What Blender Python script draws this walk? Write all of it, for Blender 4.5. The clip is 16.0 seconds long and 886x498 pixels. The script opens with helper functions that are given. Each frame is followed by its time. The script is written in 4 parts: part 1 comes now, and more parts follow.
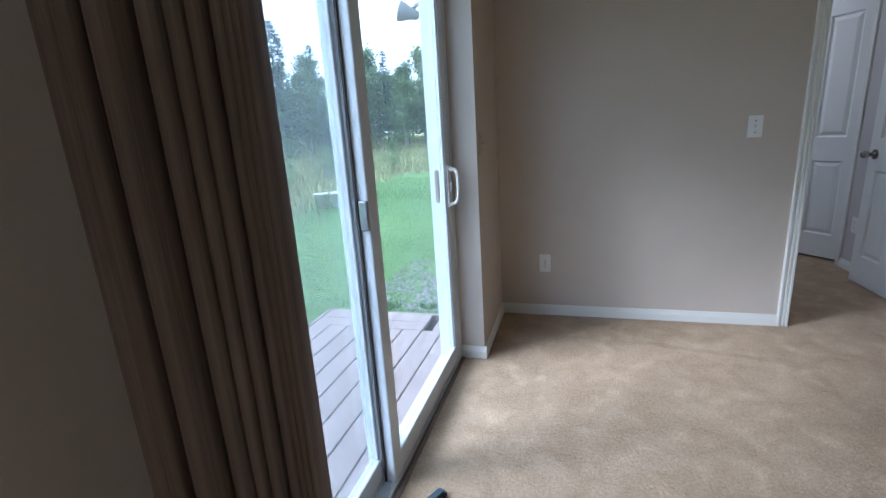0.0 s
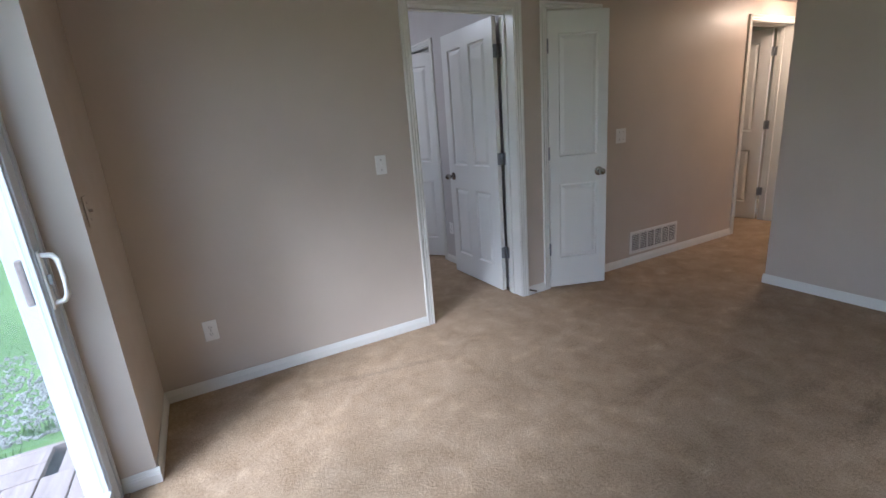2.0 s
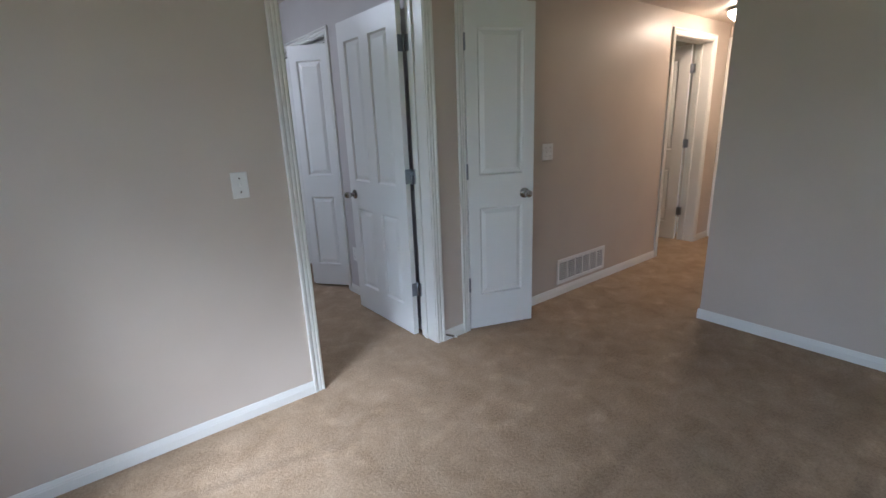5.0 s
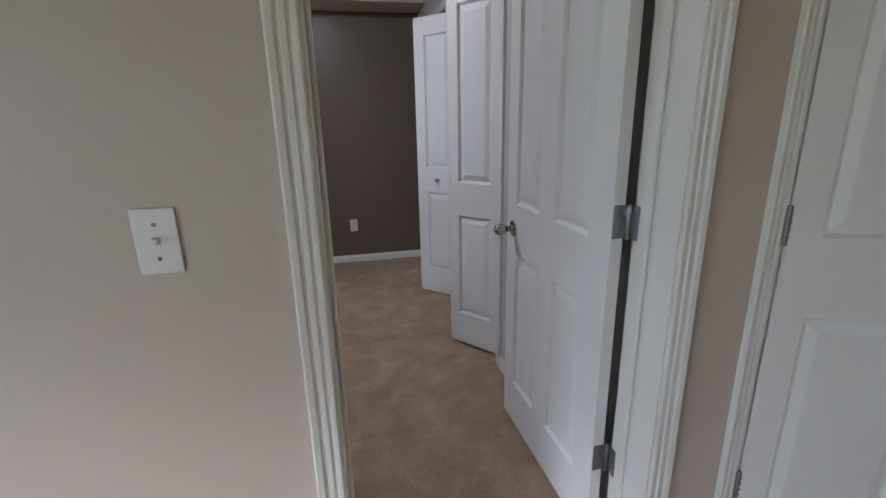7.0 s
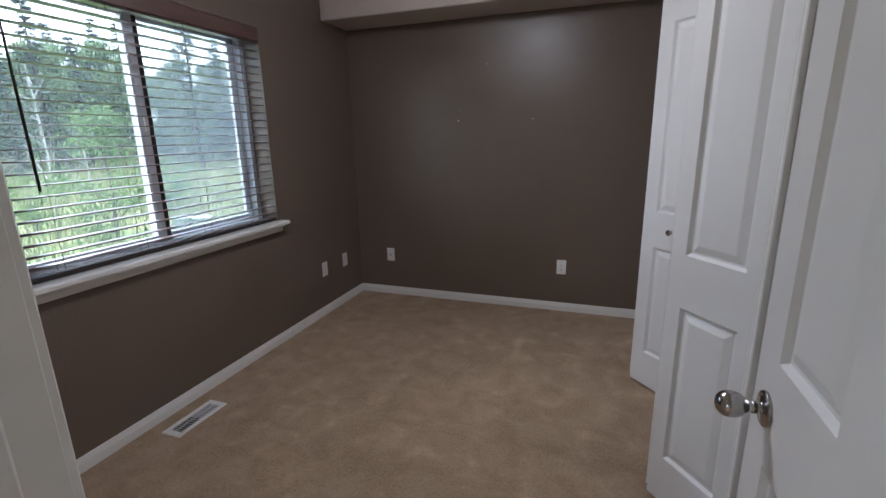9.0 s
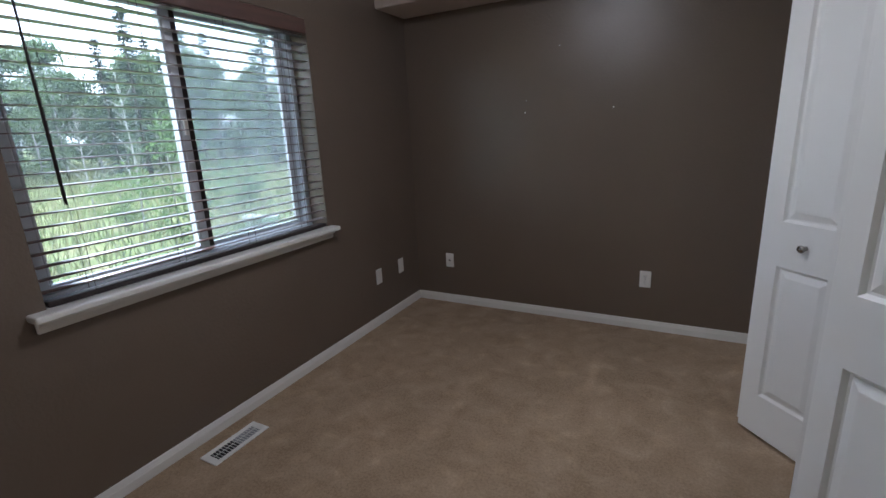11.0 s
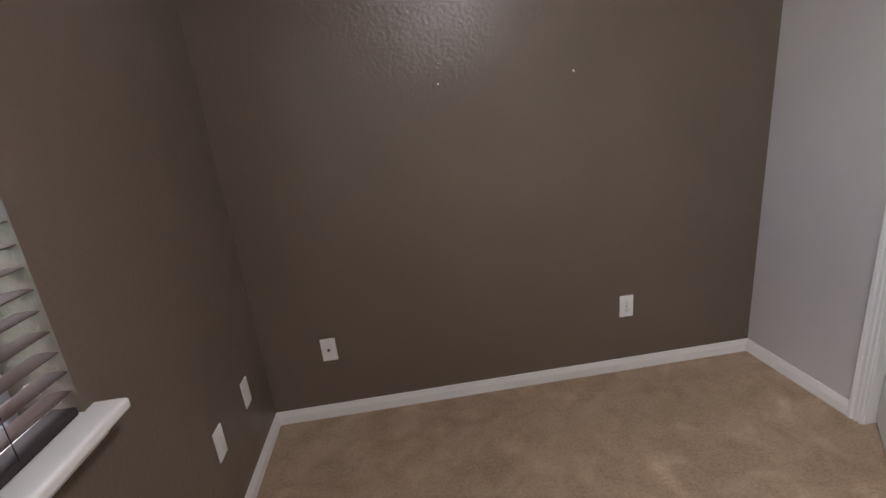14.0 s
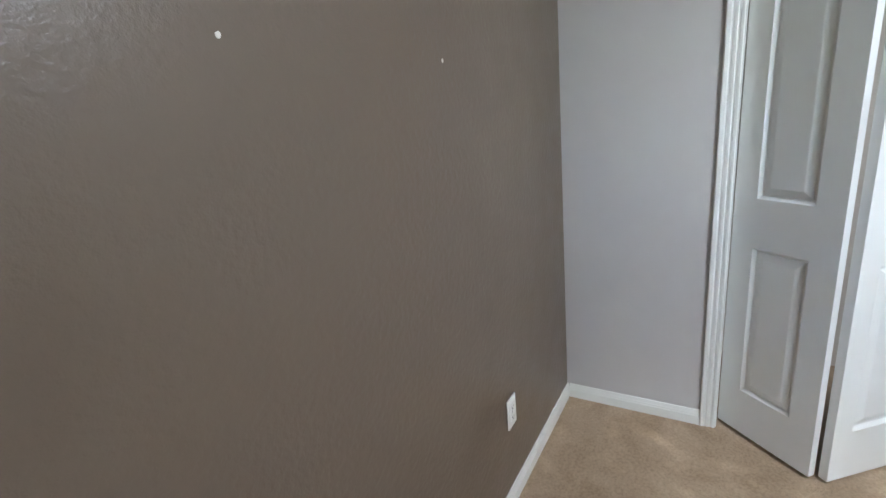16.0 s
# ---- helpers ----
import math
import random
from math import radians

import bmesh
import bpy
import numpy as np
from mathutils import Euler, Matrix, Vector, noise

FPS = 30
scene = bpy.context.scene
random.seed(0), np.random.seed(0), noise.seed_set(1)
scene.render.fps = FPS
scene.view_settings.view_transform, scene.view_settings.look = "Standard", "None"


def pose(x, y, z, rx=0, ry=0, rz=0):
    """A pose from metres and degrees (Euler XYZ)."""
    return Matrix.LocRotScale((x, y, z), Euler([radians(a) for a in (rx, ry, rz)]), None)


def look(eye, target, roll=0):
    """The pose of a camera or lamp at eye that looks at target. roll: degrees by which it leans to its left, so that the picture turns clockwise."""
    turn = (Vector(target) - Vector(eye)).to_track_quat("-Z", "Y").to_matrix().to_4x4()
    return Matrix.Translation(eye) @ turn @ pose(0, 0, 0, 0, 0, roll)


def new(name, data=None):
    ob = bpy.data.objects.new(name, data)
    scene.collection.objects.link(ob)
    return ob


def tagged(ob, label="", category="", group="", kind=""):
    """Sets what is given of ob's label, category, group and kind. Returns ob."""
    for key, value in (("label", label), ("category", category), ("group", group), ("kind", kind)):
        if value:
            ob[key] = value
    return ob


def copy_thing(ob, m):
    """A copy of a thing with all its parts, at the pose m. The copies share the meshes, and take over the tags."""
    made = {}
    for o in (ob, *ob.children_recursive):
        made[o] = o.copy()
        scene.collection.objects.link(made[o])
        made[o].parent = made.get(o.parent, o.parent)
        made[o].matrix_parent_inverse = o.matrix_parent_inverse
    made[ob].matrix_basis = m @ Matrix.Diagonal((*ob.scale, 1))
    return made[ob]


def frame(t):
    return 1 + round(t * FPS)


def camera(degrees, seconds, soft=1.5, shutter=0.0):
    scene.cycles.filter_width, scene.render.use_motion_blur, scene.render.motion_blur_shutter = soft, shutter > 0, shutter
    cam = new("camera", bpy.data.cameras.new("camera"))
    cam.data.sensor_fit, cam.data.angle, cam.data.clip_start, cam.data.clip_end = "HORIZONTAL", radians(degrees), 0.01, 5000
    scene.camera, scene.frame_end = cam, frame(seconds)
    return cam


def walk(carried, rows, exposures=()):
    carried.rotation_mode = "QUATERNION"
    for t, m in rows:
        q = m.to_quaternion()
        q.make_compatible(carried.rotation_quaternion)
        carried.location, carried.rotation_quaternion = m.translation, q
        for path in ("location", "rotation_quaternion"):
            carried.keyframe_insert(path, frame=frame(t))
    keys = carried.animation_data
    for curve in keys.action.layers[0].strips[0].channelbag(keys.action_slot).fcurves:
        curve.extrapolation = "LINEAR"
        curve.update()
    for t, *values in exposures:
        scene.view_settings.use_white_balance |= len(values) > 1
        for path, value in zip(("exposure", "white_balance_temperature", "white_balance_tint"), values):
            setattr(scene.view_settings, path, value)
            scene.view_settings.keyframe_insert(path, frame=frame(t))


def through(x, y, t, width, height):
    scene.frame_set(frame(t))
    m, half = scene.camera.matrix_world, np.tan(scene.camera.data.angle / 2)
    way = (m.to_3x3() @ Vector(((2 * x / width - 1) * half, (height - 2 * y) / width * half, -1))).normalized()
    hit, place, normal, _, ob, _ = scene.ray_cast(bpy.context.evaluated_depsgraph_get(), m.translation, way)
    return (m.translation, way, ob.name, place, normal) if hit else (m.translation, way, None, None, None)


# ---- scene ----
# ---- camera and its walk ----
cam = camera(88.8, 16.0)
PATH = [
    (0, (0.199, 0.364, 1.199), (-0.353, 2.222, 0.705), -3.5),
    (0.5, (0.118, 0.42, 1.279), (-0.029, 2.344, 0.755), -4.6),
    (1, (0.128, 0.509, 1.315), (0.41, 2.415, 0.778), -4.6),
    (1.5, (0.117, 0.554, 1.327), (0.753, 2.376, 0.802), -4.5),
    (2, (0.127, 0.568, 1.351), (1.016, 2.279, 0.818), -4.6),
    (2.5, (0.118, 0.572, 1.365), (1.268, 2.122, 0.841), -4.3),
    (3, (0.109, 0.578, 1.372), (1.442, 1.974, 0.85), -4.3),
    (3.2, (0.133, 0.564, 1.373), (1.504, 1.924, 0.852), -4.5),
    (5.3, (0.734, 1.244, 1.359), (1.815, 2.84, 0.824), -2.1),
    (5.5, (0.834, 1.361, 1.348), (1.836, 3.006, 0.811), -2.1),
    (6, (1.063, 1.695, 1.348), (1.861, 3.444, 0.795), -1.9),
    (6.5, (1.245, 2.068, 1.341), (1.871, 3.882, 0.779), -1.6),
    (7, (1.441, 2.386, 1.328), (1.861, 4.263, 0.778), -1.2),
    (7.5, (1.575, 2.686, 1.342), (1.753, 4.605, 0.806), -0.3),
    (8, (1.681, 2.96, 1.366), (1.546, 4.886, 0.845), -0.7),
    (8.5, (1.754, 3.113, 1.389), (1.343, 5.004, 0.881), -0.9),
    (9, (1.807, 3.19, 1.392), (1.158, 5.018, 0.905), -1.1),
    (9.5, (1.808, 3.217, 1.394), (1.029, 4.996, 0.918), -1.3),
    (12, (1.424, 3.888, 1.403), (0.501, 5.586, 0.885), -3.1),
    (12.5, (1.204, 4.089, 1.4), (0.439, 5.858, 0.866), -4.5),
    (13, (0.964, 4.292, 1.391), (0.443, 6.143, 0.841), -5.5),
    (13.5, (0.686, 4.522, 1.397), (0.507, 6.43, 0.824), -5.9),
    (14, (0.464, 4.749, 1.39), (0.637, 6.656, 0.812), -6.0),
    (14.5, (0.305, 5.122, 1.335), (0.885, 6.952, 0.774), -5.5),
    (15.3, (0.186, 5.721, 1.344), (1.395, 7.224, 0.815), -5.6),
    (16, (0.279, 6.164, 1.364), (1.912, 7.183, 0.823), -5.8),
]
EXPOSURES = [(0.0, 3.22, 4950, 9), (1.0, 3.2, 5100, 11), (2.0, 3.5, 5250, 13), (3.2, 3.75, 5150, 12), (5.3, 3.62, 5100, 10), (7.0, 3.68, 5450, 14), (8.0, 3.95, 5550, 14), (9.0, 3.8, 5550, 13), (9.5, 3.55, 5500, 12), (12.0, 3.65, 5500, 11), (12.5, 3.7, 5600, 12),
             (13.5, 4.15, 5950, 16), (14.0, 4.45, 5950, 16), (14.5, 4.75, 5700, 10), (15.0, 4.95, 5450, 4), (16.0, 5.15, 5350, 3)]
walk(cam, [(t, look(eye, target, roll)) for t, eye, target, roll in PATH], EXPOSURES)

# ---- world and sun: an overcast day ----
SUN_ELEVATION, SUN_ROTATION = radians(42), radians(-120)
world = bpy.data.worlds.new("overcast_sky")
scene.world = world
world.use_nodes = True
wn, wl = world.node_tree.nodes, world.node_tree.links
wn.clear()
sky = wn.new("ShaderNodeTexSky")
sky.sky_type, sky.sun_disc = "NISHITA", False
sky.sun_elevation, sky.sun_rotation = SUN_ELEVATION, SUN_ROTATION
sky.air_density, sky.dust_density = 1.0, 3.0
cloud = wn.new("ShaderNodeTexNoise")
cloud.inputs["Scale"].default_value, cloud.inputs["Detail"].default_value = 2.2, 5
cloud_ramp = wn.new("ShaderNodeValToRGB")
cloud_ramp.color_ramp.elements[0].position, cloud_ramp.color_ramp.elements[0].color = 0.3, (4.4, 5.1, 5.9, 1)
cloud_ramp.color_ramp.elements[1].position, cloud_ramp.color_ramp.elements[1].color = 0.7, (6.4, 6.6, 6.8, 1)
cover = wn.new("ShaderNodeMix")
cover.data_type = "RGBA"
cover.inputs["Factor"].default_value = 0.86
background = wn.new("ShaderNodeBackground")
background.inputs["Strength"].default_value = 0.1
world_out = wn.new("ShaderNodeOutputWorld")
wl.new(cloud.outputs["Fac"], cloud_ramp.inputs["Fac"])
wl.new(sky.outputs["Color"], cover.inputs["A"])
wl.new(cloud_ramp.outputs["Color"], cover.inputs["B"])
wl.new(cover.outputs["Result"], background.inputs["Color"])
wl.new(background.outputs["Background"], world_out.inputs["Surface"])

sun_data = bpy.data.lights.new("sun", "SUN")
sun_data.energy, sun_data.angle, sun_data.color = 0.6, radians(25), (1.0, 0.96, 0.9)
sun = new("sun", sun_data)
sun.matrix_world = look((0, 0, 20), (0 + 20 * math.cos(SUN_ELEVATION) * 0.95, 8, 20 - 20 * math.sin(SUN_ELEVATION)))

LAMP_HALL, LAMP_BEDROOM = 5.8, 4.3


# ---- materials ----
def node_material(name):
    m = bpy.data.materials.new(name)
    m.use_nodes = True
    return m, m.node_tree.nodes, m.node_tree.links, m.node_tree.nodes["Principled BSDF"]


def noise_node(nodes, links, scale, detail=3.0, rough=0.5, stretch=None, distortion=0.0):
    coord = nodes.new("ShaderNodeTexCoord")
    tex = nodes.new("ShaderNodeTexNoise")
    tex.inputs["Scale"].default_value, tex.inputs["Detail"].default_value = scale, detail
    tex.inputs["Roughness"].default_value, tex.inputs["Distortion"].default_value = rough, distortion
    if stretch:
        mapping = nodes.new("ShaderNodeMapping")
        mapping.inputs["Scale"].default_value = stretch
        links.new(coord.outputs["Object"], mapping.inputs["Vector"])
        links.new(mapping.outputs["Vector"], tex.inputs["Vector"])
    else:
        links.new(coord.outputs["Object"], tex.inputs["Vector"])
    return tex


def ramp_node(nodes, links, source, stops):
    r = nodes.new("ShaderNodeValToRGB")
    e = r.color_ramp.elements
    while len(e) < len(stops):
        e.new(0.5)
    for el, (p, c) in zip(e, stops):
        el.position, el.color = p, (*c, 1)
    links.new(source, r.inputs["Fac"])
    return r


def mixed(nodes, links, kind, fac, a, b):
    mx = nodes.new("ShaderNodeMix")
    mx.data_type, mx.blend_type = "RGBA", kind
    for key, value in (("Factor", fac), ("A", a), ("B", b)):
        if isinstance(value, (int, float)):
            mx.inputs[key].default_value = value
        elif isinstance(value, tuple):
            mx.inputs[key].default_value = (*value, 1)
        else:
            links.new(value, mx.inputs[key])
    return mx.outputs["Result"]


def add_bump(nodes, links, bsdf, height, strength, distance):
    b = nodes.new("ShaderNodeBump")
    b.inputs["Strength"].default_value, b.inputs["Distance"].default_value = strength, distance
    links.new(height, b.inputs["Height"])
    links.new(b.outputs["Normal"], bsdf.inputs["Normal"])


def painted(name, colour, rough=0.5, peel=0.12, peel_scale=130.0, vary=0.05, spec=0.5, relief=0.0015):
    """Rolled wall paint or enamel: faint blotches, scuffs and orange peel."""
    m, n, l, p = node_material(name)
    big = noise_node(n, l, 1.7, 4)
    lo = tuple(c * (1 - vary) for c in colour)
    hi = tuple(min(1, c * (1 + vary)) for c in colour)
    col = ramp_node(n, l, big.outputs["Fac"], [(0.3, lo), (0.7, hi)])
    l.new(col.outputs["Color"], p.inputs["Base Color"])
    fine = noise_node(n, l, peel_scale, 3, 0.6)
    rr = ramp_node(n, l, noise_node(n, l, 9, 4).outputs["Fac"], [(0.3, (rough * 0.88,) * 3), (0.7, (min(1, rough * 1.12),) * 3)])
    l.new(rr.outputs["Color"], p.inputs["Roughness"])
    p.inputs["Specular IOR Level"].default_value = spec
    add_bump(n, l, p, fine.outputs["Fac"], peel, relief)
    return m


def plain(name, colour, rough=0.5, metal=0.0, vary=0.06, scale=30.0, bump=0.0):
    m, n, l, p = node_material(name)
    t = noise_node(n, l, scale, 4)
    lo, hi = tuple(c * (1 - vary) for c in colour), tuple(min(1, c * (1 + vary)) for c in colour)
    l.new(ramp_node(n, l, t.outputs["Fac"], [(0.3, lo), (0.7, hi)]).outputs["Color"], p.inputs["Base Color"])
    p.inputs["Roughness"].default_value, p.inputs["Metallic"].default_value = rough, metal
    if bump:
        add_bump(n, l, p, t.outputs["Fac"], bump, 0.003)
    return m


def nap_mark(n, l, x0, y0, x1, y1, width, tone):
    """A brushed streak in the pile between two spots of the floor: a factor that is 1 away from it."""
    coord, mapping = n.new("ShaderNodeTexCoord"), n.new("ShaderNodeMapping")
    mapping.vector_type = "TEXTURE"
    mapping.inputs["Location"].default_value = ((x0 + x1) / 2, (y0 + y1) / 2, 0)
    mapping.inputs["Rotation"].default_value = (0, 0, math.atan2(y1 - y0, x1 - x0))
    mapping.inputs["Scale"].default_value = (math.hypot(x1 - x0, y1 - y0) / 2, width, 1)
    wob = noise_node(n, l, 7.0, 3, 0.6)
    shift, sep = n.new("ShaderNodeVectorMath"), n.new("ShaderNodeSeparateXYZ")
    shift.operation = "MULTIPLY_ADD"
    shift.inputs[1].default_value = (0.09, 0.09, 0)
    l.new(wob.outputs["Color"], shift.inputs[0])
    centre = n.new("ShaderNodeVectorMath")
    centre.operation, centre.inputs[1].default_value = "SUBTRACT", (0.045, 0.045, 0)
    l.new(coord.outputs["Object"], centre.inputs[0])
    l.new(centre.outputs["Vector"], shift.inputs[2])
    l.new(shift.outputs["Vector"], mapping.inputs["Vector"])
    l.new(mapping.outputs["Vector"], sep.inputs["Vector"])
    parts_ = []
    for axis in ("X", "Y"):
        size = n.new("ShaderNodeMath")
        size.operation = "ABSOLUTE"
        l.new(sep.outputs[axis], size.inputs[0])
        parts_.append(size)
    far_off = n.new("ShaderNodeMath")
    far_off.operation = "MAXIMUM"
    l.new(parts_[0].outputs[0], far_off.inputs[0])
    l.new(parts_[1].outputs[0], far_off.inputs[1])
    return ramp_node(n, l, far_off.outputs[0], [(0.35, (tone,) * 3), (1.0, (1, 1, 1))])


NAP_MARKS = [(2.83, 1.25, 2.17, 1.18, 0.04, 0.74), (2.86, 0.95, 2.31, 0.92, 0.045, 0.76), (2.42, 1.91, 1.61, 1.85, 0.05, 0.82), (1.4, 2.72, 0.4, 2.93, 0.035, 0.82),
             (2.06, 1.57, 2.73, 1.39, 0.05, 0.86), (1.33, 6.23, 1.34, 5.7, 0.035, 1.2), (2.14, 6.46, 1.97, 6.17, 0.04, 1.2), (1.96, 6.14, 2.03, 5.97, 0.04, 1.15)]


def carpet_material():
    """Cut pile, brushed into lighter and darker patches, with tread and cleaning marks."""
    m, n, l, p = node_material("carpet_pile")
    big = noise_node(n, l, 2.3, 4, 0.55, None, 0.3)
    cloud_ = noise_node(n, l, 6.5, 5, 0.6, None, 0.5)
    spot = noise_node(n, l, 9.0, 2, 0.45, None, 0.2)
    fibre = noise_node(n, l, 230, 3, 0.7)
    tuft = noise_node(n, l, 85, 3, 0.6)
    c1 = ramp_node(n, l, cloud_.outputs["Fac"], [(0.33, (0.37, 0.268, 0.174)), (0.5, (0.428, 0.316, 0.212)), (0.68, (0.49, 0.37, 0.256))])
    layers = [ramp_node(n, l, big.outputs["Fac"], [(0.35, (0.9, 0.9, 0.9)), (0.65, (1, 1, 1))]),
              ramp_node(n, l, spot.outputs["Fac"], [(0.55, (1, 1, 1)), (0.7, (1.15, 1.15, 1.14))]),
              ramp_node(n, l, fibre.outputs["Fac"], [(0.3, (0.84, 0.83, 0.81)), (0.65, (1, 1, 1))]),
              ramp_node(n, l, tuft.outputs["Fac"], [(0.34, (0.82, 0.81, 0.79)), (0.6, (1.03, 1.03, 1.03))])]
    layers += [nap_mark(n, l, *mark) for mark in NAP_MARKS]
    col = c1.outputs["Color"]
    for extra in layers:
        col = mixed(n, l, "MULTIPLY", 1.0, col, extra.outputs["Color"])
    l.new(col, p.inputs["Base Color"])
    p.inputs["Roughness"].default_value = 1.0
    p.inputs["Specular IOR Level"].default_value = 0.1
    p.inputs["Sheen Weight"].default_value = 0.06
    p.inputs["Sheen Roughness"].default_value = 0.5
    height = mixed(n, l, "ADD", 0.6, tuft.outputs["Color"], fibre.outputs["Color"])
    add_bump(n, l, p, height, 0.55, 0.010)
    return m


def wood(name, dark, light, stretch, scale=6.0, rough=0.5, bump=0.15):
    m, n, l, p = node_material(name)
    g = noise_node(n, l, scale, 6, 0.6, stretch, 0.4)
    f = noise_node(n, l, scale * 7, 4, 0.6, stretch)
    c1 = ramp_node(n, l, g.outputs["Fac"], [(0.3, dark), (0.7, light)])
    c2 = ramp_node(n, l, f.outputs["Fac"], [(0.3, (0.75, 0.74, 0.73)), (0.7, (1, 1, 1))])
    info = n.new("ShaderNodeObjectInfo")
    c3 = ramp_node(n, l, info.outputs["Random"], [(0.0, (0.86, 0.86, 0.86)), (1.0, (1, 1, 1))])
    col = mixed(n, l, "MULTIPLY", 1.0, c1.outputs["Color"], c2.outputs["Color"])
    col = mixed(n, l, "MULTIPLY", 1.0, col, c3.outputs["Color"])
    l.new(col, p.inputs["Base Color"])
    p.inputs["Roughness"].default_value = rough
    add_bump(n, l, p, f.outputs["Fac"], bump, 0.003)
    return m


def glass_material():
    """Panes tinted to dim the bright view, with a painted bluish veil for its haze."""
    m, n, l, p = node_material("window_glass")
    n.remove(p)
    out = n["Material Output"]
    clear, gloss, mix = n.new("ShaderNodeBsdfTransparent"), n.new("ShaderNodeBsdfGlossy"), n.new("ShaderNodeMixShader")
    # grey tint that tones down the brightness of the view outside
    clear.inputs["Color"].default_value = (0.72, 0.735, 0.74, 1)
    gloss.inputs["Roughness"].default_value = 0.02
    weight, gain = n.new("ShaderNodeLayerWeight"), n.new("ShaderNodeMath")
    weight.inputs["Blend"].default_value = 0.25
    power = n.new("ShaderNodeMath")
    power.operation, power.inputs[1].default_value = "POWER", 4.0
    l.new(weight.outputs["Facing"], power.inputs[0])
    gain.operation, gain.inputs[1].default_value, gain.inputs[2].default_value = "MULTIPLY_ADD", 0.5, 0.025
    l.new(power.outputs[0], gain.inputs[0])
    # translucent bluish veil, imitates the haze over the distant view
    haze, haze_mix = n.new("ShaderNodeBsdfTranslucent"), n.new("ShaderNodeMixShader")
    haze.inputs["Color"].default_value = (0.72, 0.84, 0.95, 1)
    haze_amount = ramp_node(n, l, noise_node(n, l, 3.0, 4, 0.6, (1, 1, 0.4)).outputs["Fac"], [(0.3, (0.01,) * 3), (0.7, (0.02,) * 3)])
    l.new(haze_amount.outputs["Color"], haze_mix.inputs["Fac"])
    l.new(clear.outputs["BSDF"], haze_mix.inputs[1])
    l.new(haze.outputs["BSDF"], haze_mix.inputs[2])
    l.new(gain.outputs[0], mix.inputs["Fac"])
    l.new(haze_mix.outputs["Shader"], mix.inputs[1])
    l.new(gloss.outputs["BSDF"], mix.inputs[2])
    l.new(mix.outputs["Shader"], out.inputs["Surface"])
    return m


def screen_material(name, opacity, colour):
    """Fine insect mesh: threads too small to tell apart, seen as a veil."""
    m, n, l, p = node_material(name)
    out = n["Material Output"]
    clear, mix = n.new("ShaderNodeBsdfTransparent"), n.new("ShaderNodeMixShader")
    weave = noise_node(n, l, 5, 3)
    veil = ramp_node(n, l, weave.outputs["Fac"], [(0.3, (opacity * 0.85,) * 3), (0.7, (opacity * 1.1,) * 3)])
    tr, thread = n.new("ShaderNodeBsdfTranslucent"), n.new("ShaderNodeMixShader")
    p.inputs["Base Color"].default_value = (*colour, 1)
    tr.inputs["Color"].default_value = (*colour, 1)
    p.inputs["Roughness"].default_value = 0.6
    thread.inputs["Fac"].default_value = 0.5
    l.new(p.outputs["BSDF"], thread.inputs[1])
    l.new(tr.outputs["BSDF"], thread.inputs[2])
    l.new(veil.outputs["Color"], mix.inputs["Fac"])
    l.new(clear.outputs["BSDF"], mix.inputs[1])
    l.new(thread.outputs["Shader"], mix.inputs[2])
    l.new(mix.outputs["Shader"], out.inputs["Surface"])
    return m


def leaf_material(name, dark, light, through=0.35):
    m, n, l, p = node_material(name)
    geo, info = n.new("ShaderNodeNewGeometry"), n.new("ShaderNodeObjectInfo")
    c1 = ramp_node(n, l, geo.outputs["Random Per Island"], [(0.0, dark), (1.0, light)])
    c2 = ramp_node(n, l, info.outputs["Random"], [(0.0, (0.75, 0.82, 0.8)), (1.0, (1.0, 1.0, 0.92))])
    col = mixed(n, l, "MULTIPLY", 1.0, c1.outputs["Color"], c2.outputs["Color"])
    l.new(col, p.inputs["Base Color"])
    p.inputs["Roughness"].default_value = 0.6
    tr, mix, out = n.new("ShaderNodeBsdfTranslucent"), n.new("ShaderNodeMixShader"), n["Material Output"]
    l.new(col, tr.inputs["Color"])
    mix.inputs["Fac"].default_value = through
    l.new(p.outputs["BSDF"], mix.inputs[1])
    l.new(tr.outputs["BSDF"], mix.inputs[2])
    l.new(mix.outputs["Shader"], out.inputs["Surface"])
    return m


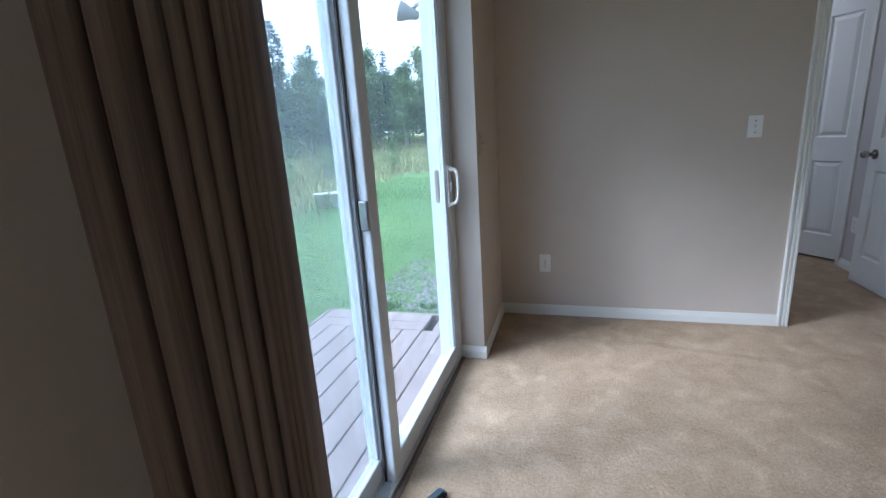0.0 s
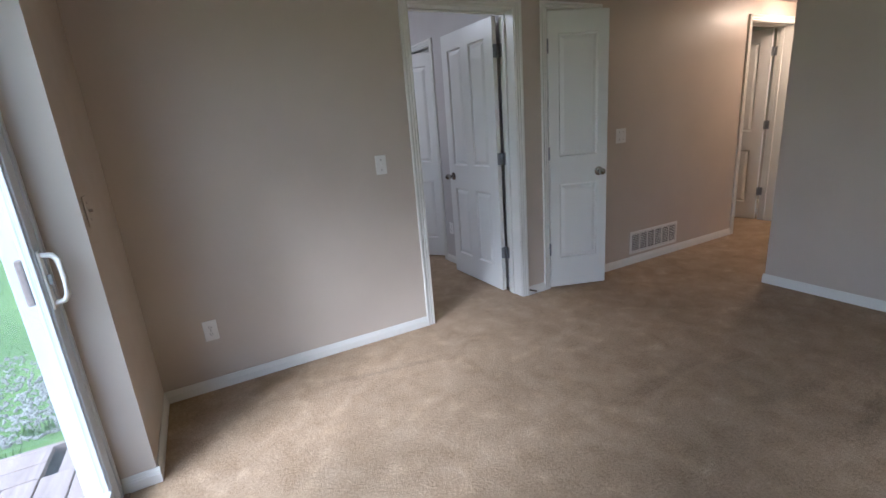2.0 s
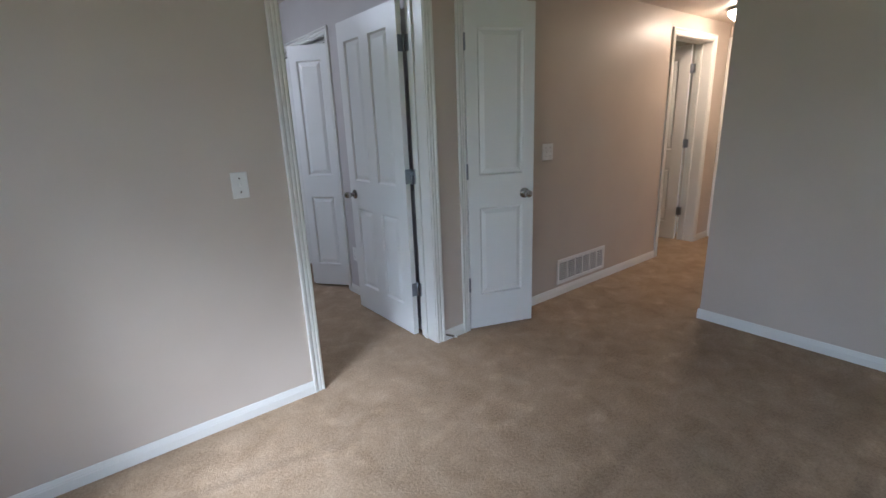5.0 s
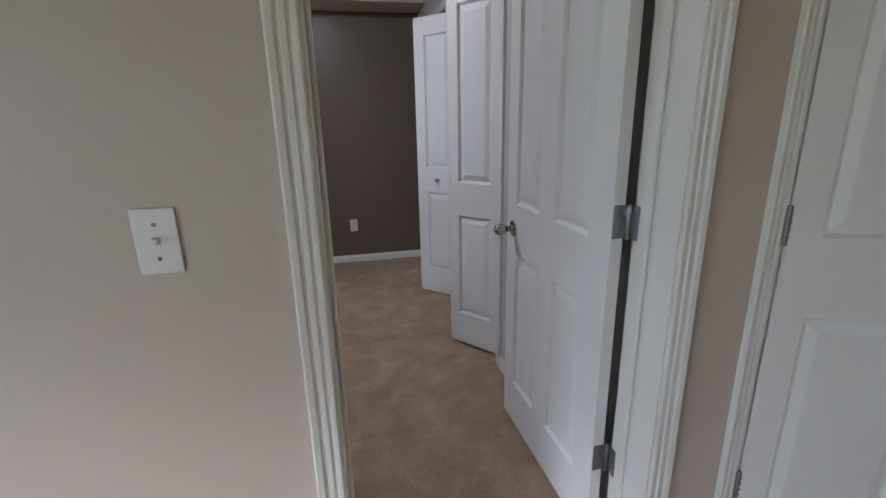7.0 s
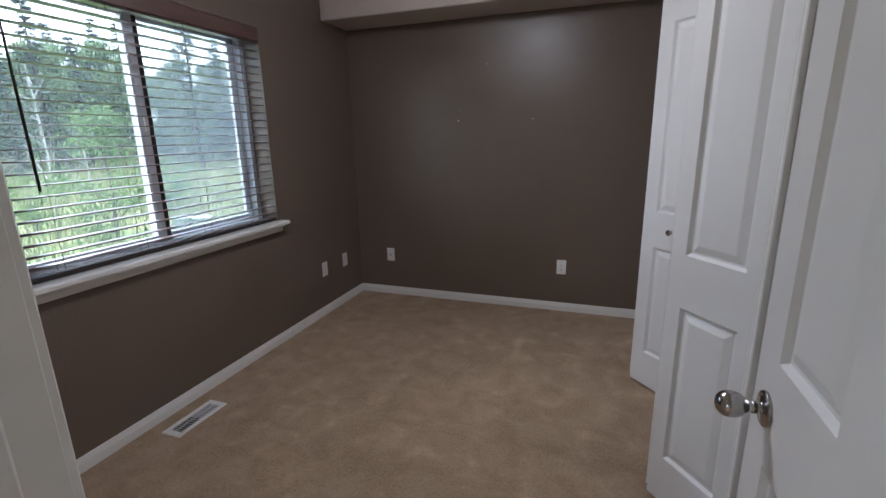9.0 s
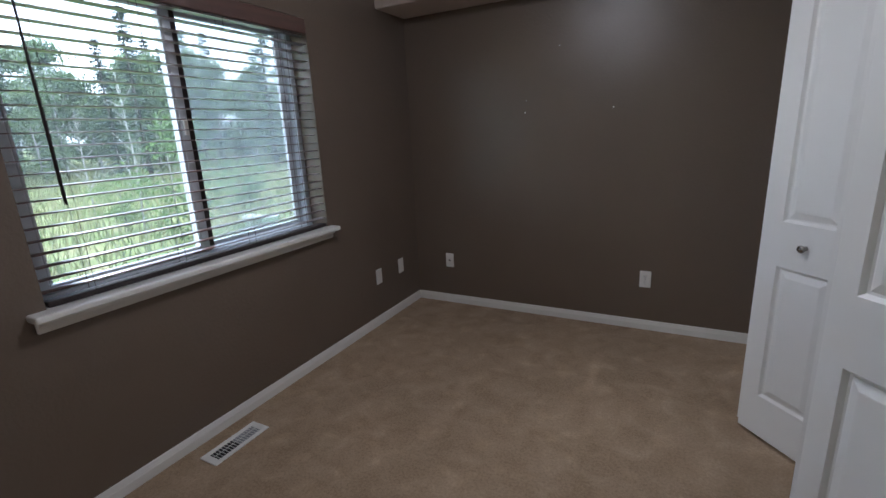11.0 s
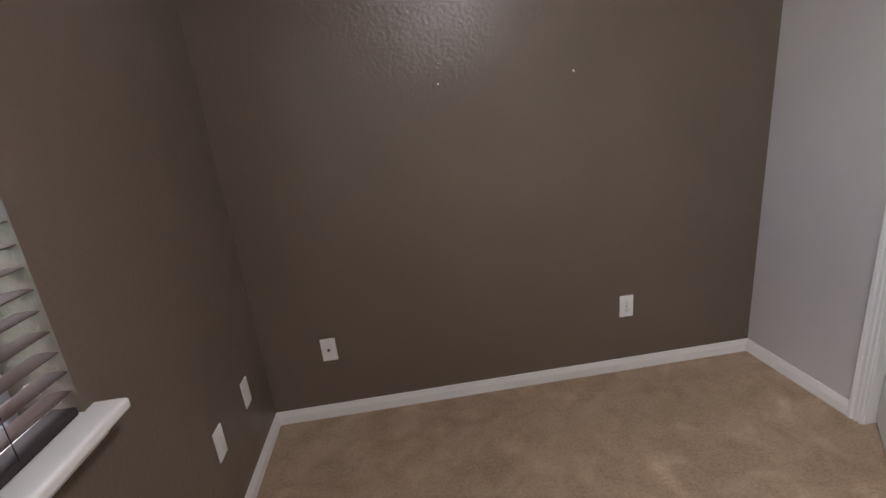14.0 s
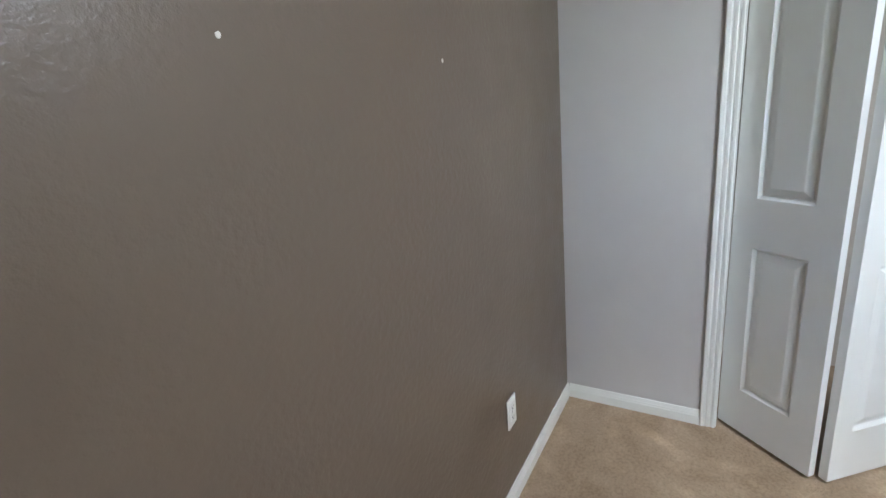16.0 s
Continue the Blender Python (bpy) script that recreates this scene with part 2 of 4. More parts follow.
def ground_material():
    """Mown lawn by the house, tall dry meadow further out."""
    m, n, l, p = node_material("lawn_and_meadow")
    fine = noise_node(n, l, 14, 5, 0.65)
    patch = noise_node(n, l, 0.5, 4)
    tall = noise_node(n, l, 1.6, 6, 0.65, (1, 1, 1), 0.6)
    lawn = ramp_node(n, l, fine.outputs["Fac"], [(0.3, (0.085, 0.16, 0.035)), (0.7, (0.155, 0.26, 0.065))])
    lawn2 = ramp_node(n, l, patch.outputs["Fac"], [(0.35, (0.66, 0.74, 0.62)), (0.65, (1.0, 1.0, 1.0))])
    lawn_c = mixed(n, l, "MULTIPLY", 1.0, lawn.outputs["Color"], lawn2.outputs["Color"])
    mead = ramp_node(n, l, tall.outputs["Fac"], [(0.32, (0.1, 0.16, 0.035)), (0.5, (0.22, 0.25, 0.08)), (0.68, (0.36, 0.3, 0.15))])
    coord, sep = n.new("ShaderNodeTexCoord"), n.new("ShaderNodeSeparateXYZ")
    l.new(coord.outputs["Object"], sep.inputs["Vector"])
    # the mown strip runs along the house and ends to the north
    west, north, far_off, wav = (n.new("ShaderNodeMath") for _ in range(4))
    west.operation, west.inputs[0].default_value = "SUBTRACT", -5.9
    l.new(sep.outputs["X"], west.inputs[1])
    north.operation, north.inputs[1].default_value = "SUBTRACT", 15.0
    l.new(sep.outputs["Y"], north.inputs[0])
    far_off.operation = "MAXIMUM"
    l.new(west.outputs[0], far_off.inputs[0])
    l.new(north.outputs[0], far_off.inputs[1])
    wav.operation, wav.inputs[1].default_value = "MULTIPLY_ADD", 2.2
    l.new(tall.outputs["Fac"], wav.inputs[0])
    l.new(far_off.outputs[0], wav.inputs[2])
    edge = wav
    clampn = n.new("ShaderNodeClamp")
    l.new(edge.outputs[0], clampn.inputs["Value"])
    col = mixed(n, l, "MIX", clampn.outputs["Result"], lawn_c, mead.outputs["Color"])
    l.new(col, p.inputs["Base Color"])
    p.inputs["Roughness"].default_value = 0.9
    add_bump(n, l, p, fine.outputs["Fac"], 0.8, 0.05)
    return m


def lamp_material(name, colour, strength):
    m, n, l, p = node_material(name)
    p.inputs["Base Color"].default_value = (0.85, 0.84, 0.8, 1)
    p.inputs["Roughness"].default_value = 0.3
    p.inputs["Emission Color"].default_value = (*colour, 1)
    p.inputs["Emission Strength"].default_value = strength
    return m


M_WALL = painted("taupe_wall_paint", (0.545, 0.474, 0.405), 0.42, 0.10)
M_BROWN = painted("dark_brown_wall_paint", (0.147, 0.113, 0.084), 0.34, 0.6, 62.0, 0.05, 0.5, 0.003)
M_PALE = painted("pale_grey_wall_paint", (0.52, 0.492, 0.478), 0.45, 0.10)
M_CEIL = painted("ceiling_paint", (0.74, 0.7, 0.63), 0.8, 0.3, 60.0)
M_TRIM = painted("white_trim_enamel", (0.74, 0.73, 0.69), 0.32, 0.03, 60.0, 0.03)
M_DOOR = painted("white_door_enamel", (0.76, 0.755, 0.73), 0.36, 0.05, 220.0, 0.02)
M_PLASTIC = plain("white_plastic", (0.78, 0.77, 0.74), 0.35, 0, 0.02)
# near-black, puts the shade inside slots and vents into the colour
M_DARKSLOT = plain("dark_slot", (0.02, 0.02, 0.02), 0.8)
M_STEEL = plain("satin_nickel", (0.4, 0.39, 0.38), 0.16, 1.0, 0.08, 60)
M_HINGE = plain("brushed_steel_hinge", (0.3, 0.31, 0.33), 0.36, 1.0, 0.1, 80)
M_VINYL = plain("white_vinyl", (0.6, 0.64, 0.68), 0.35, 0, 0.03, 12)
M_CARPET = carpet_material()
M_VANE = wood("dark_woodgrain_vane", (0.085, 0.057, 0.043), (0.245, 0.178, 0.142), (1, 1, 0.02), 90, 0.75, 0.25)
M_SLAT = wood("dark_brown_slat", (0.075, 0.034, 0.026), (0.13, 0.062, 0.048), (1, 0.06, 1), 30, 0.36, 0.04)
M_SLAT.node_tree.nodes["Principled BSDF"].inputs["Coat Weight"].default_value = 1.0
M_SLAT.node_tree.nodes["Principled BSDF"].inputs["Coat Roughness"].default_value = 0.3
M_SLAT.node_tree.nodes["Principled BSDF"].inputs["Coat IOR"].default_value = 1.9
M_CORD = plain("brown_cord", (0.03, 0.022, 0.02), 0.8)
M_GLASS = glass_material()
M_SCREEN = screen_material("insect_screen_mesh", 0.2, (0.3, 0.34, 0.38))
M_DOORSCREEN = screen_material("door_screen_mesh", 0.16, (0.32, 0.37, 0.4))
M_DECK = wood("weathered_deck_stain", (0.27, 0.2, 0.175), (0.42, 0.335, 0.3), (1, 0.08, 1), 12, 0.65, 0.2)
M_THRESH = wood("worn_threshold", (0.16, 0.12, 0.09), (0.27, 0.21, 0.16), (1, 0.1, 1), 20, 0.6)
M_SIDING = painted("exterior_siding_paint", (0.4, 0.38, 0.34), 0.7, 0.1)
M_GROUND = ground_material()
M_GRAVEL = plain("grey_gravel", (0.25, 0.245, 0.225), 0.9, 0, 0.4, 25, 0.8)
M_BARK = plain("spruce_bark", (0.1, 0.08, 0.065), 0.9, 0, 0.3, 12, 0.6)
M_BIRCH = plain("pale_birch_bark", (0.42, 0.4, 0.36), 0.8, 0, 0.3, 9, 0.4)
M_LEAF = leaf_material("birch_leaves", (0.11, 0.16, 0.075), (0.24, 0.3, 0.14))
M_BUSHLEAF = leaf_material("bush_leaves", (0.09, 0.15, 0.04), (0.25, 0.34, 0.12), 0.45)
M_NEEDLE = leaf_material("spruce_needles", (0.055, 0.085, 0.06), (0.105, 0.145, 0.095), 0.15)
M_GRASS = leaf_material("grass_blades", (0.14, 0.18, 0.06), (0.38, 0.34, 0.18), 0.3)
M_LAWNBLADE = leaf_material("lawn_blades", (0.08, 0.155, 0.03), (0.17, 0.28, 0.065), 0.3)
M_HALLGLOW = lamp_material("warm_lamp_glass", (1.0, 0.7, 0.44), LAMP_HALL)
M_BEDGLOW = lamp_material("white_lamp_glass", (1.0, 0.94, 0.92), LAMP_BEDROOM)
M_FILLER = plain("white_filler", (0.72, 0.7, 0.66), 0.8)
M_NAVY = plain("dark_blue_plastic", (0.012, 0.03, 0.05), 0.35)
M_FLOOD = plain("grey_lamp_housing", (0.3, 0.31, 0.32), 0.5)


# ---- mesh helpers ----
def box(bm, x0, x1, y0, y1, z0, z1, bevel=0.0, segments=2):
    made = bmesh.ops.create_cube(bm, size=1.0)
    vs = made["verts"]
    bmesh.ops.scale(bm, vec=(x1 - x0, y1 - y0, z1 - z0), verts=vs)
    bmesh.ops.translate(bm, vec=((x0 + x1) / 2, (y0 + y1) / 2, (z0 + z1) / 2), verts=vs)
    if bevel:
        edges = list({e for v in vs for e in v.link_edges})
        bmesh.ops.bevel(bm, geom=edges, offset=bevel, segments=segments, affect="EDGES", profile=0.5)
    return bm


def a_box(x0, x1, y0, y1, z0, z1, bevel=0.0, segments=2):
    return box(bmesh.new(), x0, x1, y0, y1, z0, z1, bevel, segments)


def lathe(profile, steps=24):
    """Turns (radius, height) pairs about z."""
    bm = bmesh.new()
    rings = []
    for r, h in profile:
        rings.append([bm.verts.new((max(r, 1e-5) * math.cos(2 * math.pi * i / steps), max(r, 1e-5) * math.sin(2 * math.pi * i / steps), h)) for i in range(steps)])
    for a, b in zip(rings, rings[1:]):
        for i in range(steps):
            bm.faces.new((a[i], a[(i + 1) % steps], b[(i + 1) % steps], b[i]))
    bm.faces.new(rings[0][::-1])
    bm.faces.new(rings[-1])
    for f in bm.faces:
        f.smooth = True
    return bm


def tube(points, radius, sides=8, end_radius=None):
    bm = bmesh.new()
    rings, count = [], len(points)
    for i, pnt in enumerate(points):
        a, b = Vector(points[max(i - 1, 0)]), Vector(points[min(i + 1, count - 1)])
        q = (b - a).to_track_quat("Z", "X")
        r = radius if end_radius is None else radius + (end_radius - radius) * i / (count - 1)
        rings.append([bm.verts.new(Vector(pnt) + q @ Vector((r * math.cos(2 * math.pi * k / sides), r * math.sin(2 * math.pi * k / sides), 0))) for k in range(sides)])
    for a, b in zip(rings, rings[1:]):
        for k in range(sides):
            f = bm.faces.new((a[k], a[(k + 1) % sides], b[(k + 1) % sides], b[k]))
            f.smooth = True
    bm.faces.new(rings[0][::-1])
    bm.faces.new(rings[-1])
    return bm


def mesh_of(name, bm, *materials):
    bmesh.ops.recalc_face_normals(bm, faces=bm.faces)
    me = bpy.data.meshes.new(name)
    bm.to_mesh(me)
    bm.free()
    for m in materials:
        me.materials.append(m)
    return me


def part(name, bm, material, parent, label="", m=None):
    ob = new(name, mesh_of(name, bm, material) if isinstance(bm, bmesh.types.BMesh) else bm)
    ob.parent = parent
    if m is not None:
        ob.matrix_basis = m
    return tagged(ob, label)


def thing(name, m, label, category, group="", kind=""):
    ob = new(name)
    ob.empty_display_size = 0.05
    ob.matrix_basis = m
    return tagged(ob, label, category, group, kind)


def structure(name, bm, label, *materials, category=""):
    return tagged(new(name, mesh_of(name, bm, *materials)), label, category or name.split("_")[0], "", "structure")


def wall_mesh(axis, c0, c1, u0, u1, z0, z1, holes=()):
    """A wall with through openings. axis 'x': its faces look along x, it runs along y from u0 to u1. Material 0: the face at c1, 1: at c0, 2: reveals."""
    us = sorted({u0, u1, *(h[0] for h in holes), *(h[1] for h in holes)})
    zs = sorted({z0, z1, *(h[2] for h in holes), *(h[3] for h in holes)})
    solid = {}
    for i in range(len(us) - 1):
        for k in range(len(zs) - 1):
            um, zm = (us[i] + us[i + 1]) / 2, (zs[k] + zs[k + 1]) / 2
            solid[i, k] = not any(h[0] < um < h[1] and h[2] < zm < h[3] for h in holes)
    bm, cache = bmesh.new(), {}

    def v(c, u, z):
        key = (c, u, z)
        if key not in cache:
            cache[key] = bm.verts.new((c, u, z) if axis == "x" else (u, c, z))
        return cache[key]

    for (i, k), full in solid.items():
        if not full:
            continue
        a, b, c, d = us[i], us[i + 1], zs[k], zs[k + 1]
        for side, slot in ((c1, 0), (c0, 1)):
            bm.faces.new((v(side, a, c), v(side, b, c), v(side, b, d), v(side, a, d))).material_index = slot
        for di, dk, e in ((-1, 0, ((a, c), (a, d))), (1, 0, ((b, c), (b, d))), (0, -1, ((a, c), (b, c))), (0, 1, ((a, d), (b, d)))):
            if not solid.get((i + di, k + dk), False):
                (p, q), (r, s) = e
                bm.faces.new((v(c0, p, q), v(c0, r, s), v(c1, r, s), v(c1, p, q))).material_index = 2
    return bm


# ---- the plan, in metres ----
WX = -0.256          # inner face of the outside (west) wall
WXO = -0.50          # its outer face
YA = 3.23            # living-room face of the long partition
YB = 3.388           # its bedroom face
YBACK = 6.738        # bedroom end wall
XC = 2.229           # bedroom closet wall
XR = 3.75            # living-room end wall
YH = 2.296           # south side of the hall
XE = 6.10            # end of the hall
CEIL = 2.44
DROP = 2.24          # dropped ceiling of the hall
YS = -2.6            # south wall

DOOR_BED = (1.403, 2.172)
DOOR_LINEN = (2.462, 2.925)
DOOR_FAR = (4.96, 5.73)
CLOSET = (4.565, 6.105)
HEAD = 2.045
SLIDER = (0.755, 2.572, 2.06)
WINDOW = (4.195, 5.668, 0.852, 2.055)
LINING = 0.018

# ---- structure ----
def west_living_mesh():
    """The outside wall with a bullnosed edge beside the sliding door."""
    # the second opening is unseen, added to let more daylight into the room
    bm = wall_mesh("x", WXO, WX, YS, (YA + YB) / 2, -0.12, CEIL, [(SLIDER[0], SLIDER[1], -0.02, SLIDER[2]), (-2.45, -0.3, 0.15, 2.2)])
    soft = [e for e in bm.edges if all(abs(v.co.x - WX) < 1e-4 and abs(v.co.y - SLIDER[1]) < 1e-4 for v in e.verts)]
    bmesh.ops.bevel(bm, geom=soft, offset=0.022, segments=5, affect="EDGES", profile=0.5)
    return bm


structure("floor", a_box(WX, XE + 1.5, YS, YBACK + 1.5, -0.12, 0.0), "beige cut-pile carpet with nap marks over the whole floor", M_CARPET)
structure("wall_west_living", west_living_mesh(),
          "taupe painted outside wall around the sliding door", M_WALL, M_SIDING, M_WALL)
structure("wall_west_bedroom", wall_mesh("x", WXO, WX, (YA + YB) / 2, YBACK + 0.12, -0.12, CEIL, [(WINDOW[0], WINDOW[1], WINDOW[2], WINDOW[3])]),
          "dark brown painted outside wall around the bedroom window", M_BROWN, M_SIDING, M_BROWN)
holes = [(d[0] - LINING, d[1] + LINING, -1, HEAD + LINING) for d in (DOOR_BED, DOOR_LINEN, DOOR_FAR)]
structure("wall_partition", wall_mesh("y", YA, YB, WX, XE, 0, CEIL, [(a, b, 0.0, t) for a, b, _, t in holes]),
          "taupe painted partition with the bedroom and closet doorways", M_WALL, M_WALL, M_TRIM)
structure("wall_bedroom_back", wall_mesh("y", YBACK, YBACK + 0.12, WX, 3.0, 0, CEIL), "dark brown semi-gloss bedroom end wall", M_BROWN, M_BROWN, M_BROWN)
structure("wall_bedroom_closet", wall_mesh("x", XC, XC + 0.115, YB, YBACK, 0, CEIL, [(CLOSET[0] - LINING, CLOSET[1] + LINING, 0.0, HEAD + LINING)]),
          "pale grey wall around the bedroom closet opening", M_WALL, M_PALE, M_TRIM)
structure("wall_living_east", wall_mesh("x", XR, XR + 0.115, YS, YH, 0, CEIL), "taupe painted living-room end wall", M_WALL, M_WALL, M_WALL)
structure("wall_hall_south", wall_mesh("y", YH - 0.115, YH, XR + 0.115, XE, 0, CEIL), "taupe painted hall wall", M_WALL, M_WALL, M_WALL)
structure("wall_hall_end", wall_mesh("x", XE, XE + 0.115, YH - 0.115, YB, 0, CEIL), "taupe painted end wall of the hall", M_WALL, M_WALL, M_WALL)
structure("wall_south", wall_mesh("y", YS - 0.115, YS, WXO, XR + 0.115, 0, CEIL), "taupe painted south wall", M_WALL, M_WALL, M_WALL)
structure("ceiling", a_box(WXO, XE + 1.5, YS - 0.115, YBACK + 1.5, CEIL, CEIL + 0.15), "cream painted textured ceiling", M_CEIL)
structure("ceiling_soffit_bedroom", a_box(WX, XC, 6.364, YBACK, 2.234, CEIL - 0.002, 0.012), "cream painted soffit along the bedroom end wall", M_WALL, category="soffit")
structure("ceiling_soffit_living", a_box(WX, XR + 0.05, 2.762, YA, DROP, CEIL - 0.002, 0.008), "taupe dropped soffit along the partition", M_WALL, category="soffit")
structure("ceiling_hall", a_box(XR + 0.052, XE, YH, YA, DROP, CEIL - 0.002), "low painted hall ceiling", M_WALL, category="ceiling")
# plain closing walls of the spaces behind the doors
structure("wall_closet_back", wall_mesh("x", 2.95, 3.0, YB, YBACK, 0, CEIL), "closet back wall", M_WALL, M_WALL, M_WALL)
structure("wall_linen_back", wall_mesh("y", 3.98, 4.03, XC + 0.115, 2.95, 0, CEIL), "linen closet back wall", M_WALL, M_WALL, M_WALL)
structure("wall_far_room_back", wall_mesh("y", 5.6, 5.7, 3.0, 7.0, 0, CEIL), "far room wall", M_WALL, M_WALL, M_WALL)
structure("wall_far_room_side", wall_mesh("x", 6.9, 7.0, YB, 5.6, 0, CEIL), "far room wall", M_WALL, M_WALL, M_WALL)

CASING = [(0.0, 0.0), (0.0, 0.008), (0.004, 0.011), (0.012, 0.011), (0.015, 0.007), (0.019, 0.0075), (0.022, 0.012), (0.031, 0.012),
          (0.034, 0.0085), (0.038, 0.009), (0.042, 0.015), (0.053, 0.017), (0.057, 0.014), (0.057, 0.0)]


def casing_mesh(x0, x1, top):
    """A fluted casing round a doorway; local wall face at y = 0, looking to -y."""
    bm = bmesh.new()
    rows = []
    for u, d in CASING:
        rows.append([bm.verts.new(c) for c in ((x0 - u, -d, 0), (x0 - u, -d, top + u), (x1 + u, -d, top + u), (x1 + u, -d, 0))])
    for a, b in zip(rows, rows[1:]):
        for i in range(3):
            bm.faces.new((a[i], a[i + 1], b[i + 1], b[i]))
    for i in (0, 3):
        bm.faces.new([r[i] for r in rows])
    return bm


def doorway(name, x0, x1, m, depth, label, stop_at=None, both=True):
    """Lining, stops and casings of an opening; local y runs through the wall from 0 to depth."""
    frame_ob = thing(name, m, label, "door frame", "", "structure")
    part("jamb", a_box(x0 - LINING, x0, 0, depth, 0, HEAD + LINING, 0.001, 1), M_TRIM, frame_ob)
    part("jamb", a_box(x1, x1 + LINING, 0, depth, 0, HEAD + LINING, 0.001, 1), M_TRIM, frame_ob)
    part("head_jamb", a_box(x0 + 0.0005, x1 - 0.0005, 0, depth, HEAD, HEAD + LINING, 0.001, 1), M_TRIM, frame_ob)
    if stop_at is not None:
        part("stop", a_box(x0, x0 + 0.011, stop_at, stop_at + 0.033, 0, HEAD - 0.012, 0.003, 1), M_TRIM, frame_ob)
        part("stop", a_box(x1 - 0.011, x1, stop_at, stop_at + 0.033, 0, HEAD - 0.012, 0.003, 1), M_TRIM, frame_ob)
        part("stop", a_box(x0 + 0.001, x1 - 0.001, stop_at, stop_at + 0.033, HEAD - 0.011, HEAD, 0.003, 1), M_TRIM, frame_ob)
    part("casing", casing_mesh(x0 - 0.005, x1 + 0.005, HEAD + 0.005), M_TRIM, frame_ob)
    if both:
        part("casing", casing_mesh(x0 - 0.005, x1 + 0.005, HEAD + 0.005), M_TRIM, frame_ob, "", Matrix.Translation((0, depth, 0)) @ Matrix.Diagonal((1, -1, 1, 1)))
    return frame_ob


doorway("door_frame_1", *DOOR_BED, pose(0, YA, 0), YB - YA, "white fluted bedroom door frame with casing", 0.09)
doorway("door_frame_2", *DOOR_LINEN, pose(0, YA, 0), YB - YA, "white fluted linen closet door frame", 0.04, False)
doorway("door_frame_3", *DOOR_FAR, pose(0, YA, 0), YB - YA, "white fluted far doorway frame at the hall", 0.09)
# local x runs along -y for the closet wall, whose face looks to -x
doorway("door_frame_4", -CLOSET[1], -CLOSET[0], pose(XC, 0, 0, 0, 0, -90), 0.115, "white fluted bedroom closet frame", None, False)
doorway("door_frame_5", -3.165, -2.40, pose(XE, 0, 0, 0, 0, -90), 0.1, "white fluted door frame at the hall end", None, False)

BASE = [(0.0, 0.0), (0.013, 0.0), (0.013, 0.041), (0.0105, 0.045), (0.0105, 0.05), (0.008, 0.055), (0.0065, 0.062), (0.004, 0.068), (0.0, 0.068)]


def baseboard(x0, y0, x1, y1, nx, ny):
    """A run of stepped baseboard along a wall face; (nx, ny) points into the room."""
    bm = bmesh.new()
    a = [bm.verts.new((x0 + nx * d, y0 + ny * d, z)) for d, z in BASE]
    b = [bm.verts.new((x1 + nx * d, y1 + ny * d, z)) for d, z in BASE]
    for i in range(len(BASE) - 1):
        bm.faces.new((a[i], a[i + 1], b[i + 1], b[i]))
    bm.faces.new(a)
    bm.faces.new(b[::-1])
    return structure("baseboard", bm, "white stepped wooden baseboard along the wall", M_TRIM)


baseboard(WX, YA, DOOR_BED[0] - 0.063, YA, 0, -1)
baseboard(DOOR_BED[1] + 0.063, YA, DOOR_LINEN[0] - 0.063, YA, 0, -1)
baseboard(DOOR_LINEN[1] + 0.063, YA, DOOR_FAR[0] - 0.063, YA, 0, -1)
baseboard(DOOR_FAR[1] + 0.063, YA, XE, YA, 0, -1)
baseboard(WX, SLIDER[1] - 0.0, WX, YA - 0.013, 1, 0)
baseboard(WX - 0.125, SLIDER[1], WX + 0.012, SLIDER[1], 0, -1)
baseboard(WX, YS, WX, SLIDER[0], 1, 0)
baseboard(XR, YS, XR, YH + 0.012, -1, 0)
baseboard(XR, YH, XE, YH, 0, 1)
baseboard(WX, YBACK, XC, YBACK, 0, -1)
baseboard(WX, YB, WX, YBACK - 0.013, 1, 0)
baseboard(XC, CLOSET[1] + 0.063, XC, YBACK - 0.013, -1, 0)
baseboard(XC, YB, XC, CLOSET[0] - 0.063, -1, 0)


# ---- doors ----
def leaf_mesh(w, h, t, panels):
    """A door slab with shallow recesses for its panels on both faces; hinge edge at x = 0, faces at y = +-t/2."""
    xs = sorted({0.0, w, *(p[0] for p in panels), *(p[1] for p in panels)})
    zs = sorted({0.0, h, *(p[2] for p in panels), *(p[3] for p in panels)})
    bm, cache = bmesh.new(), {}

    def v(x, y, z):
        if (x, y, z) not in cache:
            cache[x, y, z] = bm.verts.new((x, y, z))
        return cache[x, y, z]

    for side in (-t / 2, t / 2):
        for a, b in zip(xs, xs[1:]):
            for c, d in zip(zs, zs[1:]):
                if any(p[0] < (a + b) / 2 < p[1] and p[2] < (c + d) / 2 < p[3] for p in panels):
                    continue
                bm.faces.new((v(a, side, c), v(b, side, c), v(b, side, d), v(a, side, d)))
    for a, b in zip(xs, xs[1:]):
        for z in (0.0, h):
            bm.faces.new((v(a, -t / 2, z), v(b, -t / 2, z), v(b, t / 2, z), v(a, t / 2, z)))
    for c, d in zip(zs, zs[1:]):
        for x in (0.0, w):
            bm.faces.new((v(x, -t / 2, c), v(x, -t / 2, d), v(x, t / 2, d), v(x, t / 2, c)))
    return bm


